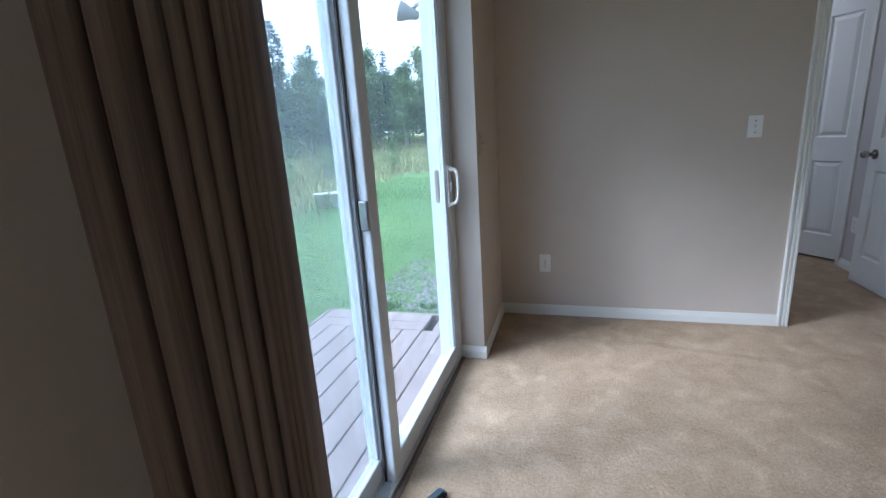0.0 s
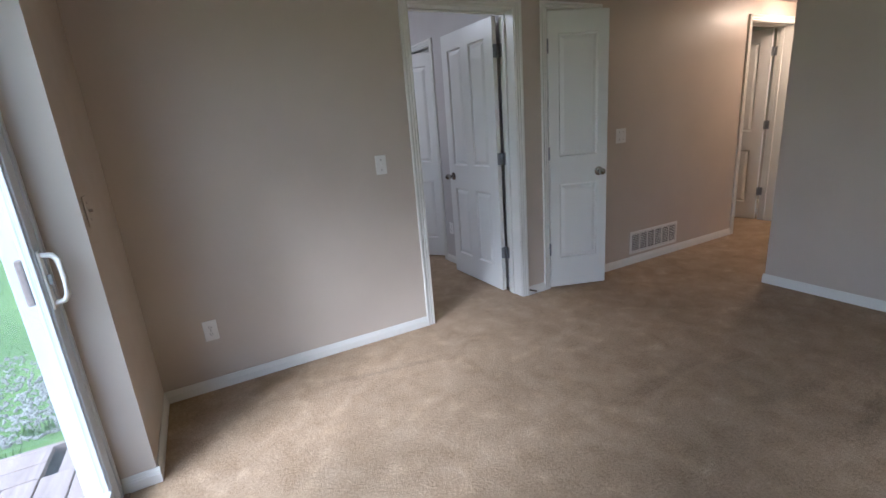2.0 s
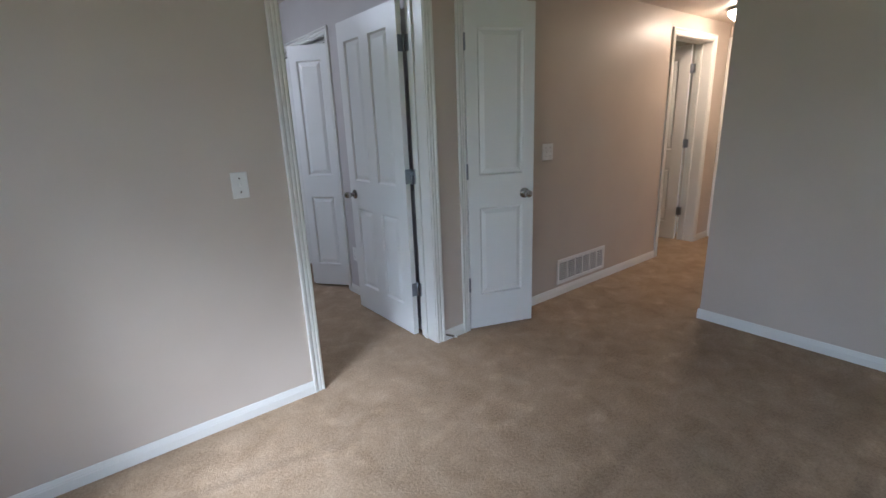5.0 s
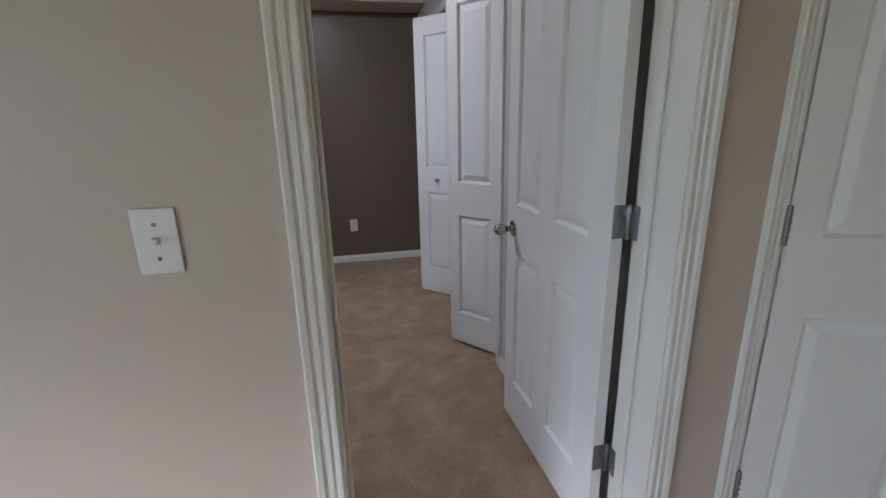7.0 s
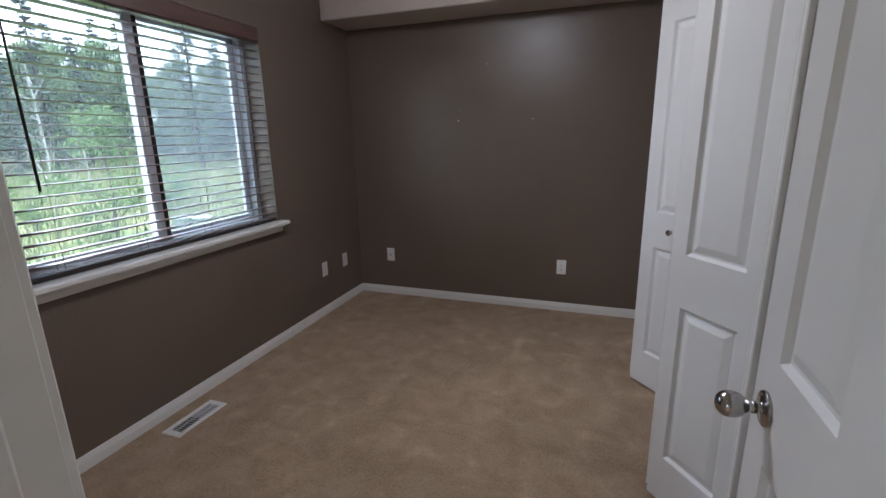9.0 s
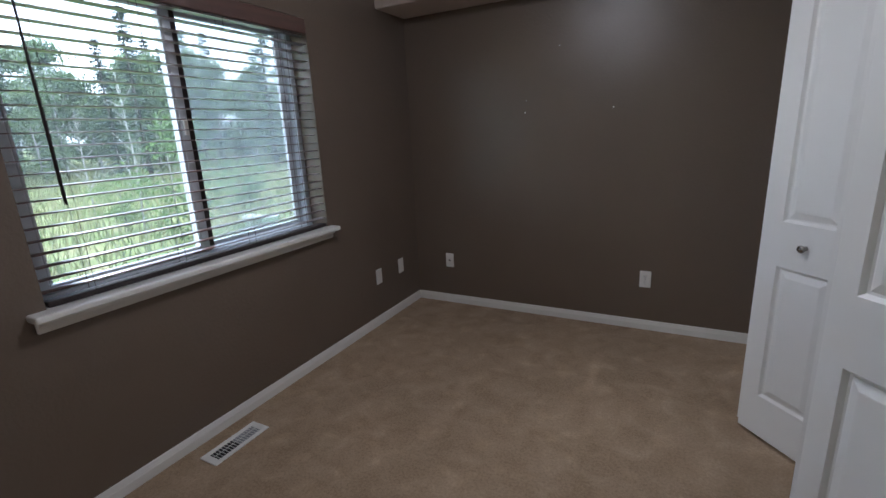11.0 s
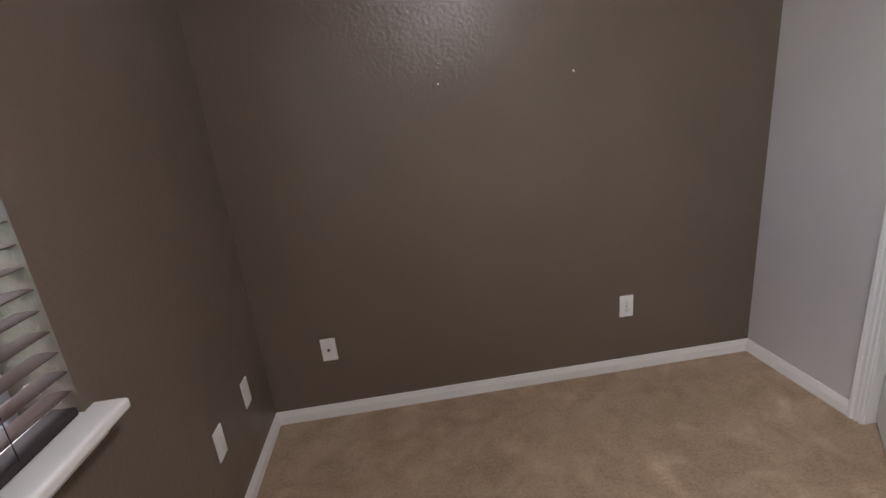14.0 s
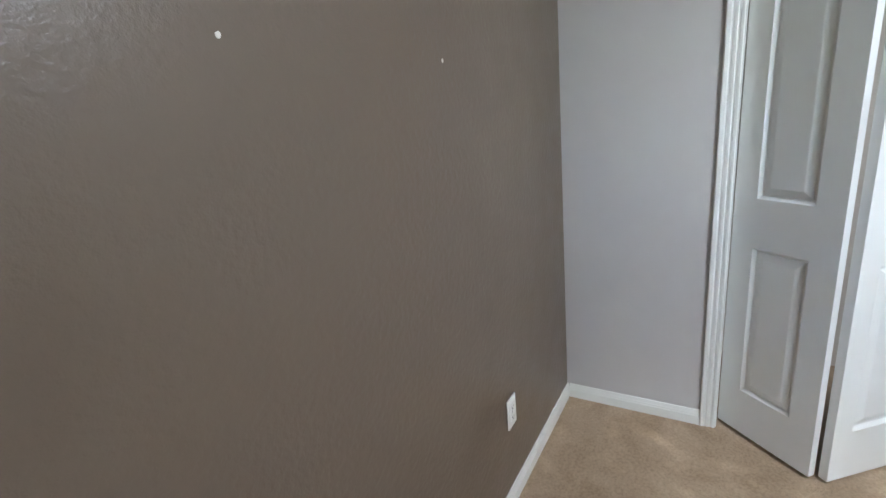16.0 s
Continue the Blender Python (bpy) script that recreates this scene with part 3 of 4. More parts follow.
def panel_mesh(p, t, side):
    """A moulded raised panel in its recess."""
    bm, rings = bmesh.new(), []
    for inset, depth in ((0.0, 0.0), (0.003, 0.004), (0.009, 0.012), (0.016, 0.0125), (0.02, 0.0105), (0.040, 0.003), (0.044, 0.0025)):
        y = side * (t / 2 - depth)
        rings.append([bm.verts.new((x, y, z)) for x, z in ((p[0] + inset, p[2] + inset), (p[1] - inset, p[2] + inset), (p[1] - inset, p[3] - inset), (p[0] + inset, p[3] - inset))])
    for a, b in zip(rings, rings[1:]):
        for i in range(4):
            bm.faces.new((a[i], a[(i + 1) % 4], b[(i + 1) % 4], b[i]))
    bm.faces.new(rings[-1])
    return bm


KNOB = [(0.0, 0.0), (0.033, 0.0), (0.0335, 0.003), (0.0325, 0.006), (0.028, 0.0075), (0.0135, 0.0085), (0.0115, 0.011), (0.0112, 0.021), (0.0125, 0.0215), (0.0125, 0.0225), (0.0112, 0.023),
        (0.0118, 0.029), (0.0155, 0.034), (0.0205, 0.041), (0.0238, 0.0495), (0.0248, 0.058), (0.0236, 0.0665), (0.0195, 0.0745), (0.0125, 0.08), (0.005, 0.0825), (0.0, 0.083)]
SMALL_KNOB = [(0.0, 0.0), (0.009, 0.0), (0.009, 0.003), (0.006, 0.006), (0.0055, 0.013), (0.009, 0.017), (0.0145, 0.022), (0.0155, 0.027), (0.012, 0.032), (0.0, 0.034)]
knob_data = mesh_of("knob", lathe(KNOB, 28), M_STEEL)
small_knob_data = mesh_of("knob", lathe(SMALL_KNOB, 20), M_STEEL)


def knuckle_mesh():
    bm = lathe([(0.0, -0.049), (0.004, -0.049), (0.0068, -0.0455), (0.0068, 0.0455), (0.004, 0.049), (0.0, 0.049)], 12)
    for z in (-0.0275, -0.0095, 0.0085, 0.0265):
        box(bm, -0.0074, 0.0074, -0.0074, 0.0074, z, z + 0.001)
    return bm


def hinge_mesh():
    """An opened butt hinge in the door's own axes: one leaf on the slab's edge, one on the jamb, the knuckle between them."""
    bm = knuckle_mesh()
    bmesh.ops.translate(bm, vec=(-0.007, -0.0255, 0), verts=bm.verts)
    box(bm, -0.0032, -0.0004, -0.024, 0.0165, -0.0445, 0.0445, 0.001, 1)
    box(bm, -0.043, -0.006, -0.0322, -0.0292, -0.0445, 0.0445, 0.001, 1)
    for z, u in ((-0.03, 0.004), (0.0, -0.004), (0.03, 0.004)):
        box(bm, -0.0044, -0.003, u - 0.0035, u + 0.0035, z - 0.0035, z + 0.0035, 0.001, 1)
        box(bm, -0.0285 + u, -0.0215 + u, -0.0295, -0.028, z - 0.0035, z + 0.0035, 0.001, 1)
    return bm


hinge_data = mesh_of("hinge", hinge_mesh(), M_HINGE)
knuckle_data = mesh_of("hinge", knuckle_mesh(), M_HINGE)


def door(name, w, h, t, panels, m, label, hinge_zs=(), hinge_m=None, knobs=(), small=(), category="door", group="", full_hinge=True):
    d = thing(name, m, label, category, group)
    part("leaf", leaf_mesh(w, h, t, panels), M_DOOR, d)
    for p in panels:
        for side in (-1, 1):
            part("panel", panel_mesh(p, t, side), M_DOOR, d)
    for z in hinge_zs:
        part("hinge", hinge_data if full_hinge else knuckle_data, None, d, "brushed steel hinge", Matrix.Translation((0, 0, z)) @ (hinge_m or Matrix()))
    for data, spots in ((knob_data, knobs), (small_knob_data, small)):
        for x, z, side in spots:
            part("knob", data, None, d, "round satin nickel knob", Matrix.Translation((x, side * t / 2, z)) @ pose(0, 0, 0, -90 * side, 0, 0))
    return d


FOUR = [(0.109, 0.322, 0.19, 0.782), (0.432, 0.638, 0.19, 0.782), (0.109, 0.322, 0.986, 1.905), (0.432, 0.638, 0.986, 1.905)]
door("bedroom_door", 0.728, 2.03, 0.035, FOUR, pose(2.1395, 3.41, 0.012, 0, 0, 90.7), "white four-panel bedroom door standing open against the closet wall",
     (0.315, 1.05, 1.805), None, [(0.661, 0.885, 1), (0.661, 0.885, -1)])
TWO = [(0.078, 0.378, 0.235, 0.825), (0.078, 0.378, 1.03, 1.885)]
door("closet_door", 0.455, 2.03, 0.035, TWO, pose(2.467, 3.235, 0.012, 0, 0, -20.7), "narrow white two-panel linen closet door standing ajar",
     (0.315, 1.06, 1.805), pose(-0.004, -0.021, 0, 0, 0, 0), [(0.39, 0.90, -1)], full_hinge=False)
door("hall_door", 0.728, 2.03, 0.035, FOUR, pose(5.6975, 3.41, 0.012, 0, 0, 95), "white four-panel hall door standing open into a dark room",
     (0.315, 1.05, 1.805), None, [(0.661, 0.885, 1)])
door("end_door", 0.755, 2.02, 0.035, [(0.105, 0.325, 0.20, 0.80), (0.43, 0.65, 0.20, 0.80), (0.105, 0.325, 0.995, 1.905), (0.43, 0.65, 0.995, 1.905)],
     pose(XE + 0.02, 3.16, 0.02, 0, 0, -90), "closed white four-panel door at the end of the hall", (), None, [(0.69, 0.885, -1)])


def bifold(hinge, tip, label, knob_side=0, inner=0.08, outer=0.296):
    panels = [(inner, outer, 0.19, 0.788), (inner, outer, 0.972, 1.87)]
    dx, dy = tip[0] - hinge[0], tip[1] - hinge[1]
    return door("bifold_door", 0.372, 1.985, 0.03, panels, pose(hinge[0], hinge[1], 0.018, 0, 0, math.degrees(math.atan2(dy, dx))), label,
                small=[(0.19, 0.885, knob_side)] if knob_side else (), category="bifold door", group="bedroom closet bifold doors")


bifold((2.285, 4.585), (2.062, 4.875), "white two-panel bifold leaf by the near closet jamb", 0, 0.098, 0.313)
bifold((2.285, 5.195), (2.062, 4.905), "white two-panel bifold leaf folded half open", 1)
bifold((2.285, 5.505), (2.034, 5.783), "white two-panel bifold leaf with a small knob", 1)
bifold((2.285, 6.09), (2.046, 5.822), "white two-panel bifold leaf by the end closet jamb", 0, 0.088, 0.284)
track = thing("bifold_track", pose(XC + 0.056, 0, 0), "white metal bifold track under the closet head", "track")
part("rail", a_box(-0.012, 0.012, CLOSET[0] + 0.01, CLOSET[1] - 0.01, HEAD - 0.022, HEAD, 0.002, 1), M_TRIM, track)

# ---- sliding glass door ----
slider = thing("sliding_door", pose(0, 0, 0), "white vinyl sliding glass door to the deck", "sliding door", "", "structure")
Y0, Y1, ZT = SLIDER
FX0, FX1 = -0.495, -0.382
part("frame", a_box(FX0, FX1, Y1 - 0.03, Y1 - 0.001, 0, ZT - 0.001, 0.004), M_VINYL, slider)
part("frame", a_box(FX0, FX1, Y0 + 0.001, Y0 + 0.03, 0, ZT - 0.001, 0.004), M_VINYL, slider)
part("frame", a_box(FX0, FX1, Y0 + 0.0305, Y1 - 0.0305, ZT - 0.04, ZT - 0.002, 0.004), M_VINYL, slider)
part("track", a_box(FX0, FX1 - 0.002, Y0 + 0.0305, Y1 - 0.0305, -0.02, 0.018, 0.003), M_VINYL, slider)
for x in (-0.4, -0.435, -0.465):
    part("track_rib", a_box(x - 0.003, x + 0.003, Y0 + 0.032, Y1 - 0.032, 0.0185, 0.03, 0.001, 1), M_VINYL, slider)


def sash(name, parent, x0, x1, y0, y1, z0, z1, stile, rail_low, rail_high):
    s = part(name, a_box(x0, x1, y0, y0 + stile, z0, z1, 0.005), M_VINYL, parent)
    part("stile", a_box(x0, x1, y1 - stile, y1, z0, z1, 0.005), M_VINYL, s)
    part("bottom_rail", a_box(x0 + 0.001, x1 - 0.001, y0 + stile + 0.0005, y1 - stile - 0.0005, z0, z0 + rail_low, 0.005), M_VINYL, s)
    part("top_rail", a_box(x0 + 0.001, x1 - 0.001, y0 + stile + 0.0005, y1 - stile - 0.0005, z1 - rail_high, z1, 0.005), M_VINYL, s)
    xm = (x0 + x1) / 2
    for a, b in ((y0 + stile + 0.001, y0 + stile + 0.012), (y1 - stile - 0.012, y1 - stile - 0.001)):
        part("glazing_bead", a_box(xm - 0.012, xm + 0.012, a, b, z0 + rail_low + 0.001, z1 - rail_high - 0.001, 0.003), M_VINYL, s)
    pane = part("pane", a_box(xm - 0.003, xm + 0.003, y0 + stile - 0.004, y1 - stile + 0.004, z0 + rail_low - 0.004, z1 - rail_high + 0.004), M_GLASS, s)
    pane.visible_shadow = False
    return s


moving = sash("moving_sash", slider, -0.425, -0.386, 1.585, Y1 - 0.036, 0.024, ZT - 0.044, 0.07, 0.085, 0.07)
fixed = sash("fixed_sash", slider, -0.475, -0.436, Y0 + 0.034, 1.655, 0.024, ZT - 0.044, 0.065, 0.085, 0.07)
pull = part("handle", tube([(-0.386, 2.49, 0.86), (-0.352, 2.492, 0.868), (-0.342, 2.494, 0.885), (-0.338, 2.496, 0.95), (-0.342, 2.496, 1.01), (-0.352, 2.494, 1.028), (-0.386, 2.49, 1.035)], 0.0095, 10),
            M_PLASTIC, moving, "white D-shaped pull handle")
part("handle_plate", a_box(-0.3865, -0.379, 2.472, 2.508, 0.845, 1.05, 0.003), M_PLASTIC, moving)
part("thumb_latch", a_box(-0.379, -0.366, 2.481, 2.487, 0.93, 0.965, 0.002), M_HINGE, moving)
part("weather_strip", a_box(-0.4255, -0.4185, 1.577, 1.5845, 0.03, ZT - 0.05), M_CORD, moving, "brown pile weather strip")
part("latch", a_box(-0.412, -0.384, 1.568, 1.584, 0.93, 1.02, 0.004), M_HINGE, moving, "dark metal latch block")
screen_door = thing("screen_door", pose(0, 0, 0), "white framed insect screen outside the fixed glass", "screen door")
sd = part("stile", a_box(-0.492, -0.478, 1.60, 1.64, 0.03, ZT - 0.05, 0.002), M_VINYL, screen_door)
part("stile", a_box(-0.492, -0.478, Y0 + 0.035, Y0 + 0.075, 0.03, ZT - 0.05, 0.002), M_VINYL, screen_door)
part("rail", a_box(-0.491, -0.479, Y0 + 0.0755, 1.5995, 0.03, 0.075, 0.002), M_VINYL, screen_door)
part("rail", a_box(-0.491, -0.479, Y0 + 0.0755, 1.5995, ZT - 0.095, ZT - 0.05, 0.002), M_VINYL, screen_door)
part("mesh_sheet", a_box(-0.4855, -0.4848, Y0 + 0.076, 1.5995, 0.0755, ZT - 0.0955), M_DOORSCREEN, screen_door, "grey insect mesh")
structure("floor_recess", a_box(-0.36, WX, Y0 + 0.002, Y1, -0.02, 0.0), "beige carpet running up to the sliding door", M_CARPET)
structure("threshold", a_box(-0.3815, -0.3605, Y0 + 0.002, Y1 - 0.014, -0.012, 0.006, 0.003), "worn brown wooden threshold strip by the carpet", M_THRESH, category="threshold")

# ---- vertical blind, drawn to one side ----
vertical_blind = thing("vertical_blind", pose(0, 0, 0), "dark woodgrain vertical blind stacked beside the sliding door", "vertical blind")
part("headrail", a_box(-0.16, -0.11, 0.56, 2.64, 2.1, 2.14, 0.004), M_PLASTIC, vertical_blind, "white headrail")
for y in (0.66, 1.58, 2.5):
    part("bracket", a_box(WX + 0.0005, -0.118, y, y + 0.025, 2.1405, 2.1435), M_HINGE, vertical_blind, "steel wall bracket")


def vane_mesh(width, height):
    """A gently bowed vane hanging from z = 0."""
    bm, rows, n = bmesh.new(), [], 8
    for side in (0.0, 0.0016):
        for z in (0.0, -height):
            rows.append([bm.verts.new((width * (i / n - 0.5), 0.006 * (1 - (2 * i / n - 1) ** 2) + side, z)) for i in range(n + 1)])
    a, b, c, d = rows
    for i in range(n):
        bm.faces.new((a[i], a[i + 1], b[i + 1], b[i])).smooth = True
        bm.faces.new((c[i], c[i + 1], d[i + 1], d[i])).smooth = True
        bm.faces.new((a[i], a[i + 1], c[i + 1], c[i]))
        bm.faces.new((b[i], b[i + 1], d[i + 1], d[i]))
    for i in (0, n):
        bm.faces.new((a[i], b[i], d[i], c[i]))
    return bm


vane_data = mesh_of("vane", vane_mesh(0.089, 2.055), M_VANE)
rng = random.Random(4)
for i in range(15):
    y = 0.635 + 0.0135 * i
    turn = -74 + 0.3 * i + rng.uniform(-1.5, 1.5)
    part("vane", vane_data, None, vertical_blind, "", pose(-0.135 + rng.uniform(-0.004, 0.004), y, 2.085, 0, rng.uniform(-0.2, 0.2), turn))

# ---- unseen living-room window behind the start of the walk, added for more daylight ----
fill_win = thing("window_2", pose(0, 0, 0), "wide white vinyl window, unseen, added to let in more daylight", "window", "", "structure")
for a in ((-2.449, -2.39), (-1.405, -1.345), (-0.36, -0.301)):
    part("window_frame", a_box(-0.46, -0.38, a[0], a[1], 0.151, 2.199, 0.003), M_VINYL, fill_win)
for z in ((0.151, 0.21), (2.14, 2.199)):
    for a in ((-2.3895, -1.4055), (-1.3445, -0.3605)):
        part("window_frame", a_box(-0.459, -0.381, a[0], a[1], z[0], z[1], 0.003), M_VINYL, fill_win)
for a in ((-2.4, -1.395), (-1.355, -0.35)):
    part("pane", a_box(-0.423, -0.417, a[0], a[1], 0.2, 2.15), M_GLASS, fill_win).visible_shadow = False

# ---- bedroom window ----
WY0, WY1, WZ0, WZ1 = WINDOW
win = thing("window_1", pose(0, 0, 0), "white vinyl horizontal sliding bedroom window", "window", "", "structure")
part("window_frame", a_box(-0.46, -0.38, WY0 + 0.001, WY0 + 0.035, WZ0 + 0.001, WZ1 - 0.001, 0.003), M_VINYL, win)
part("window_frame", a_box(-0.46, -0.38, WY1 - 0.035, WY1 - 0.001, WZ0 + 0.001, WZ1 - 0.001, 0.003), M_VINYL, win)
part("window_frame", a_box(-0.46, -0.38, WY0 + 0.0355, WY1 - 0.0355, WZ0 + 0.001, WZ0 + 0.022, 0.003), M_VINYL, win)
part("window_frame", a_box(-0.46, -0.38, WY0 + 0.0355, WY1 - 0.0355, WZ1 - 0.04, WZ1 - 0.001, 0.003), M_VINYL, win)
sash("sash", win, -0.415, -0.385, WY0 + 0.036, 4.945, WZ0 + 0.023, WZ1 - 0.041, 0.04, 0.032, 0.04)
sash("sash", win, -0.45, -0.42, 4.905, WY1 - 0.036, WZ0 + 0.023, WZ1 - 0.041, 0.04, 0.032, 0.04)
part("window_latch", a_box(-0.384, -0.372, 4.915, 4.935, 1.44, 1.51, 0.003), M_PLASTIC, win)
win_screen = thing("window_screen", pose(0, 0, 0), "insect screen with brown upright strips over half the window", "window screen")
# dark brown strip right of the meeting stile
part("frame", a_box(-0.419, -0.39, 4.9465, 4.972, WZ0 + 0.043, WZ1 - 0.043, 0.001, 1), M_CORD, win_screen)
part("frame", a_box(-0.47, -0.462, WY1 - 0.06, WY1 - 0.037, WZ0 + 0.043, WZ1 - 0.043, 0.001, 1), M_CORD, win_screen)
part("mesh_sheet", a_box(-0.4665, -0.466, 4.95, WY1 - 0.0605, WZ0 + 0.043, WZ1 - 0.043), M_SCREEN, win_screen, "grey insect mesh")

sill = thing("window_sill", pose(0, 0, 0), "white painted wooden window sill with apron", "window sill", "", "structure")
part("stool", a_box(-0.38, -0.185, WY0 - 0.06, WY1 + 0.04, WZ0 - 0.024, WZ0 + 0.0035, 0.008, 3), M_TRIM, sill)
part("apron", a_box(WX + 0.0005, WX + 0.018, WY0 - 0.045, WY1 + 0.025, WZ0 - 0.072, WZ0 - 0.0245, 0.005), M_TRIM, sill)
part("cove", a_box(WX + 0.0185, WX + 0.034, WY0 - 0.047, WY1 + 0.027, WZ0 - 0.042, WZ0 - 0.0245, 0.006), M_TRIM, sill)

blind = thing("window_blind", pose(0, 0, 0), "dark brown wooden venetian blind with open slats", "venetian blind")
BX = -0.284
part("valance", a_box(WX - 0.018, WX + 0.006, WY0 + 0.004, WY1 - 0.004, WZ1 - 0.085, WZ1 - 0.002, 0.006), M_SLAT, blind, "reddish brown valance")
part("headrail", a_box(BX - 0.026, BX + 0.022, WY0 + 0.008, WY1 - 0.008, WZ1 - 0.045, WZ1 - 0.004, 0.002), M_SLAT, blind)


def slat_mesh():
    bm, rows, n = bmesh.new(), [], 4
    for side in (0.0, -0.0028):
        for y in (WY0 + 0.004, WY1 - 0.004):
            rows.append([bm.verts.new((0.05 * (i / n - 0.5), y, 0.0022 * (1 - (2 * i / n - 1) ** 2) + side)) for i in range(n + 1)])
    a, b, c, d = rows
    for i in range(n):
        bm.faces.new((a[i], a[i + 1], b[i + 1], b[i])).smooth = True
        bm.faces.new((c[i], c[i + 1], d[i + 1], d[i])).smooth = True
        bm.faces.new((a[i], a[i + 1], c[i + 1], c[i]))
        bm.faces.new((b[i], b[i + 1], d[i + 1], d[i]))
    for i in (0, n):
        bm.faces.new((a[i], b[i], d[i], c[i]))
    return bm


slat_data = mesh_of("slat", slat_mesh(), M_SLAT)
SLATS, LOW, HIGH = 24, 0.912, 1.965
for i in range(SLATS):
    part("slat", slat_data, None, blind, "", pose(BX, 0, LOW + (HIGH - LOW) * i / (SLATS - 1), 0, rng.uniform(-1.5, 1.5), rng.uniform(-0.05, 0.05)))
part("bottom_rail", a_box(BX - 0.027, BX + 0.027, WY0 + 0.01, WY1 - 0.01, 0.857, 0.878, 0.005), M_CORD, blind, "dark bottom rail")
for y in (4.36, 4.73, 5.12, 5.5):
    for dx in (-0.026, 0.026):
        part("ladder_cord", tube([(BX + dx, y, 0.872), (BX + dx, y, 2.01)], 0.0011, 5), M_CORD, blind)
part("wand", tube([(WX + 0.012, 4.325, 2.0), (WX + 0.013, 4.325, 1.6), (WX + 0.012, 4.327, 1.21)], 0.0055, 8), M_CORD, blind, "dark tilt wand")


# ---- plates, vents and lamps ----
def plate(name, m, kind, label, material=None, width=0.071):
    """A wall plate that looks to local -y."""
    mat_ = material or M_PLASTIC
    p = thing(name, m, label, "wall plate" if kind in ("blank", "coax") else ("light switch" if kind == "switch" else "outlet"))
    part("cover", a_box(-width / 2, width / 2, -0.006, -0.0003, -0.058, 0.058, 0.0035, 3), mat_, p)
    gangs = [0.0] if width < 0.1 else [-0.023, 0.023]
    for gx in gangs:
        if kind == "switch":
            part("toggle_slot", a_box(gx - 0.006, gx + 0.006, -0.0068, -0.0062, -0.013, 0.013), mat_, p)
            part("toggle", a_box(gx - 0.0045, gx + 0.0045, -0.021, -0.0065, -0.004, 0.008, 0.002), mat_, p)
            for z in (-0.03, 0.03):
                part("screw", a_box(gx - 0.003, gx + 0.003, -0.0075, -0.0062, z - 0.003, z + 0.003, 0.0012), M_STEEL, p)
        elif kind == "outlet":
            for z in (-0.0195, 0.0195):
                face = part("socket", a_box(gx - 0.0165, gx + 0.0165, -0.0082, -0.0062, z - 0.0138, z + 0.0138, 0.0008, 1), mat_, p)
                part("slot", a_box(gx - 0.0075, gx - 0.0052, -0.0087, -0.0083, z - 0.002, z + 0.007), M_DARKSLOT, face)
                part("slot", a_box(gx + 0.0052, gx + 0.0075, -0.0087, -0.0083, z - 0.002, z + 0.006), M_DARKSLOT, face)
                part("slot", a_box(gx - 0.0022, gx + 0.0022, -0.0087, -0.0083, z - 0.0095, z - 0.0055), M_DARKSLOT, face)
            part("screw", a_box(gx - 0.0028, gx + 0.0028, -0.0072, -0.0062, -0.0028, 0.0028, 0.001), M_STEEL, p)
        elif kind == "coax":
            part("socket", lathe([(0.0, 0.0), (0.0075, 0.0), (0.0075, 0.003), (0.0048, 0.003), (0.0048, 0.011), (0.0, 0.011)], 14), M_STEEL, p, "threaded steel socket", pose(0, -0.0062, 0, 90, 0, 0))
    return p


plate("light_switch", pose(1.128, YA, 1.137), "switch", "white toggle light switch on the taupe partition")
plate("outlet", pose(0.028, YA, 0.352), "outlet", "white duplex outlet low on the taupe partition")
plate("light_switch", pose(3.232, YA, 1.142), "switch", "white two-gang toggle switch by the hall", None, 0.115)
plate("outlet", pose(XR, 1.248, 0.377, 0, 0, -90), "outlet", "white duplex outlet on the living-room end wall")
plate("light_switch", pose(WX, 2.66, 1.14, 0, 0, 90), "switch", "beige switch plate beside the sliding door", M_WALL)
plate("wall_plate", pose(WX, 6.155, 0.371, 0, 0, 90), "blank", "blank white plate low on the brown wall")
plate("wall_plate", pose(WX, 6.458, 0.371, 0, 0, 90), "blank", "blank white plate near the brown corner")
plate("wall_plate", pose(0.052, YBACK, 0.366), "coax", "white cable socket plate on the brown end wall")
plate("outlet", pose(1.538, YBACK, 0.364), "outlet", "white duplex outlet on the brown end wall")
plate("outlet", pose(XC, 4.39, 0.352, 0, 0, -90), "outlet", "white duplex outlet behind the open door")


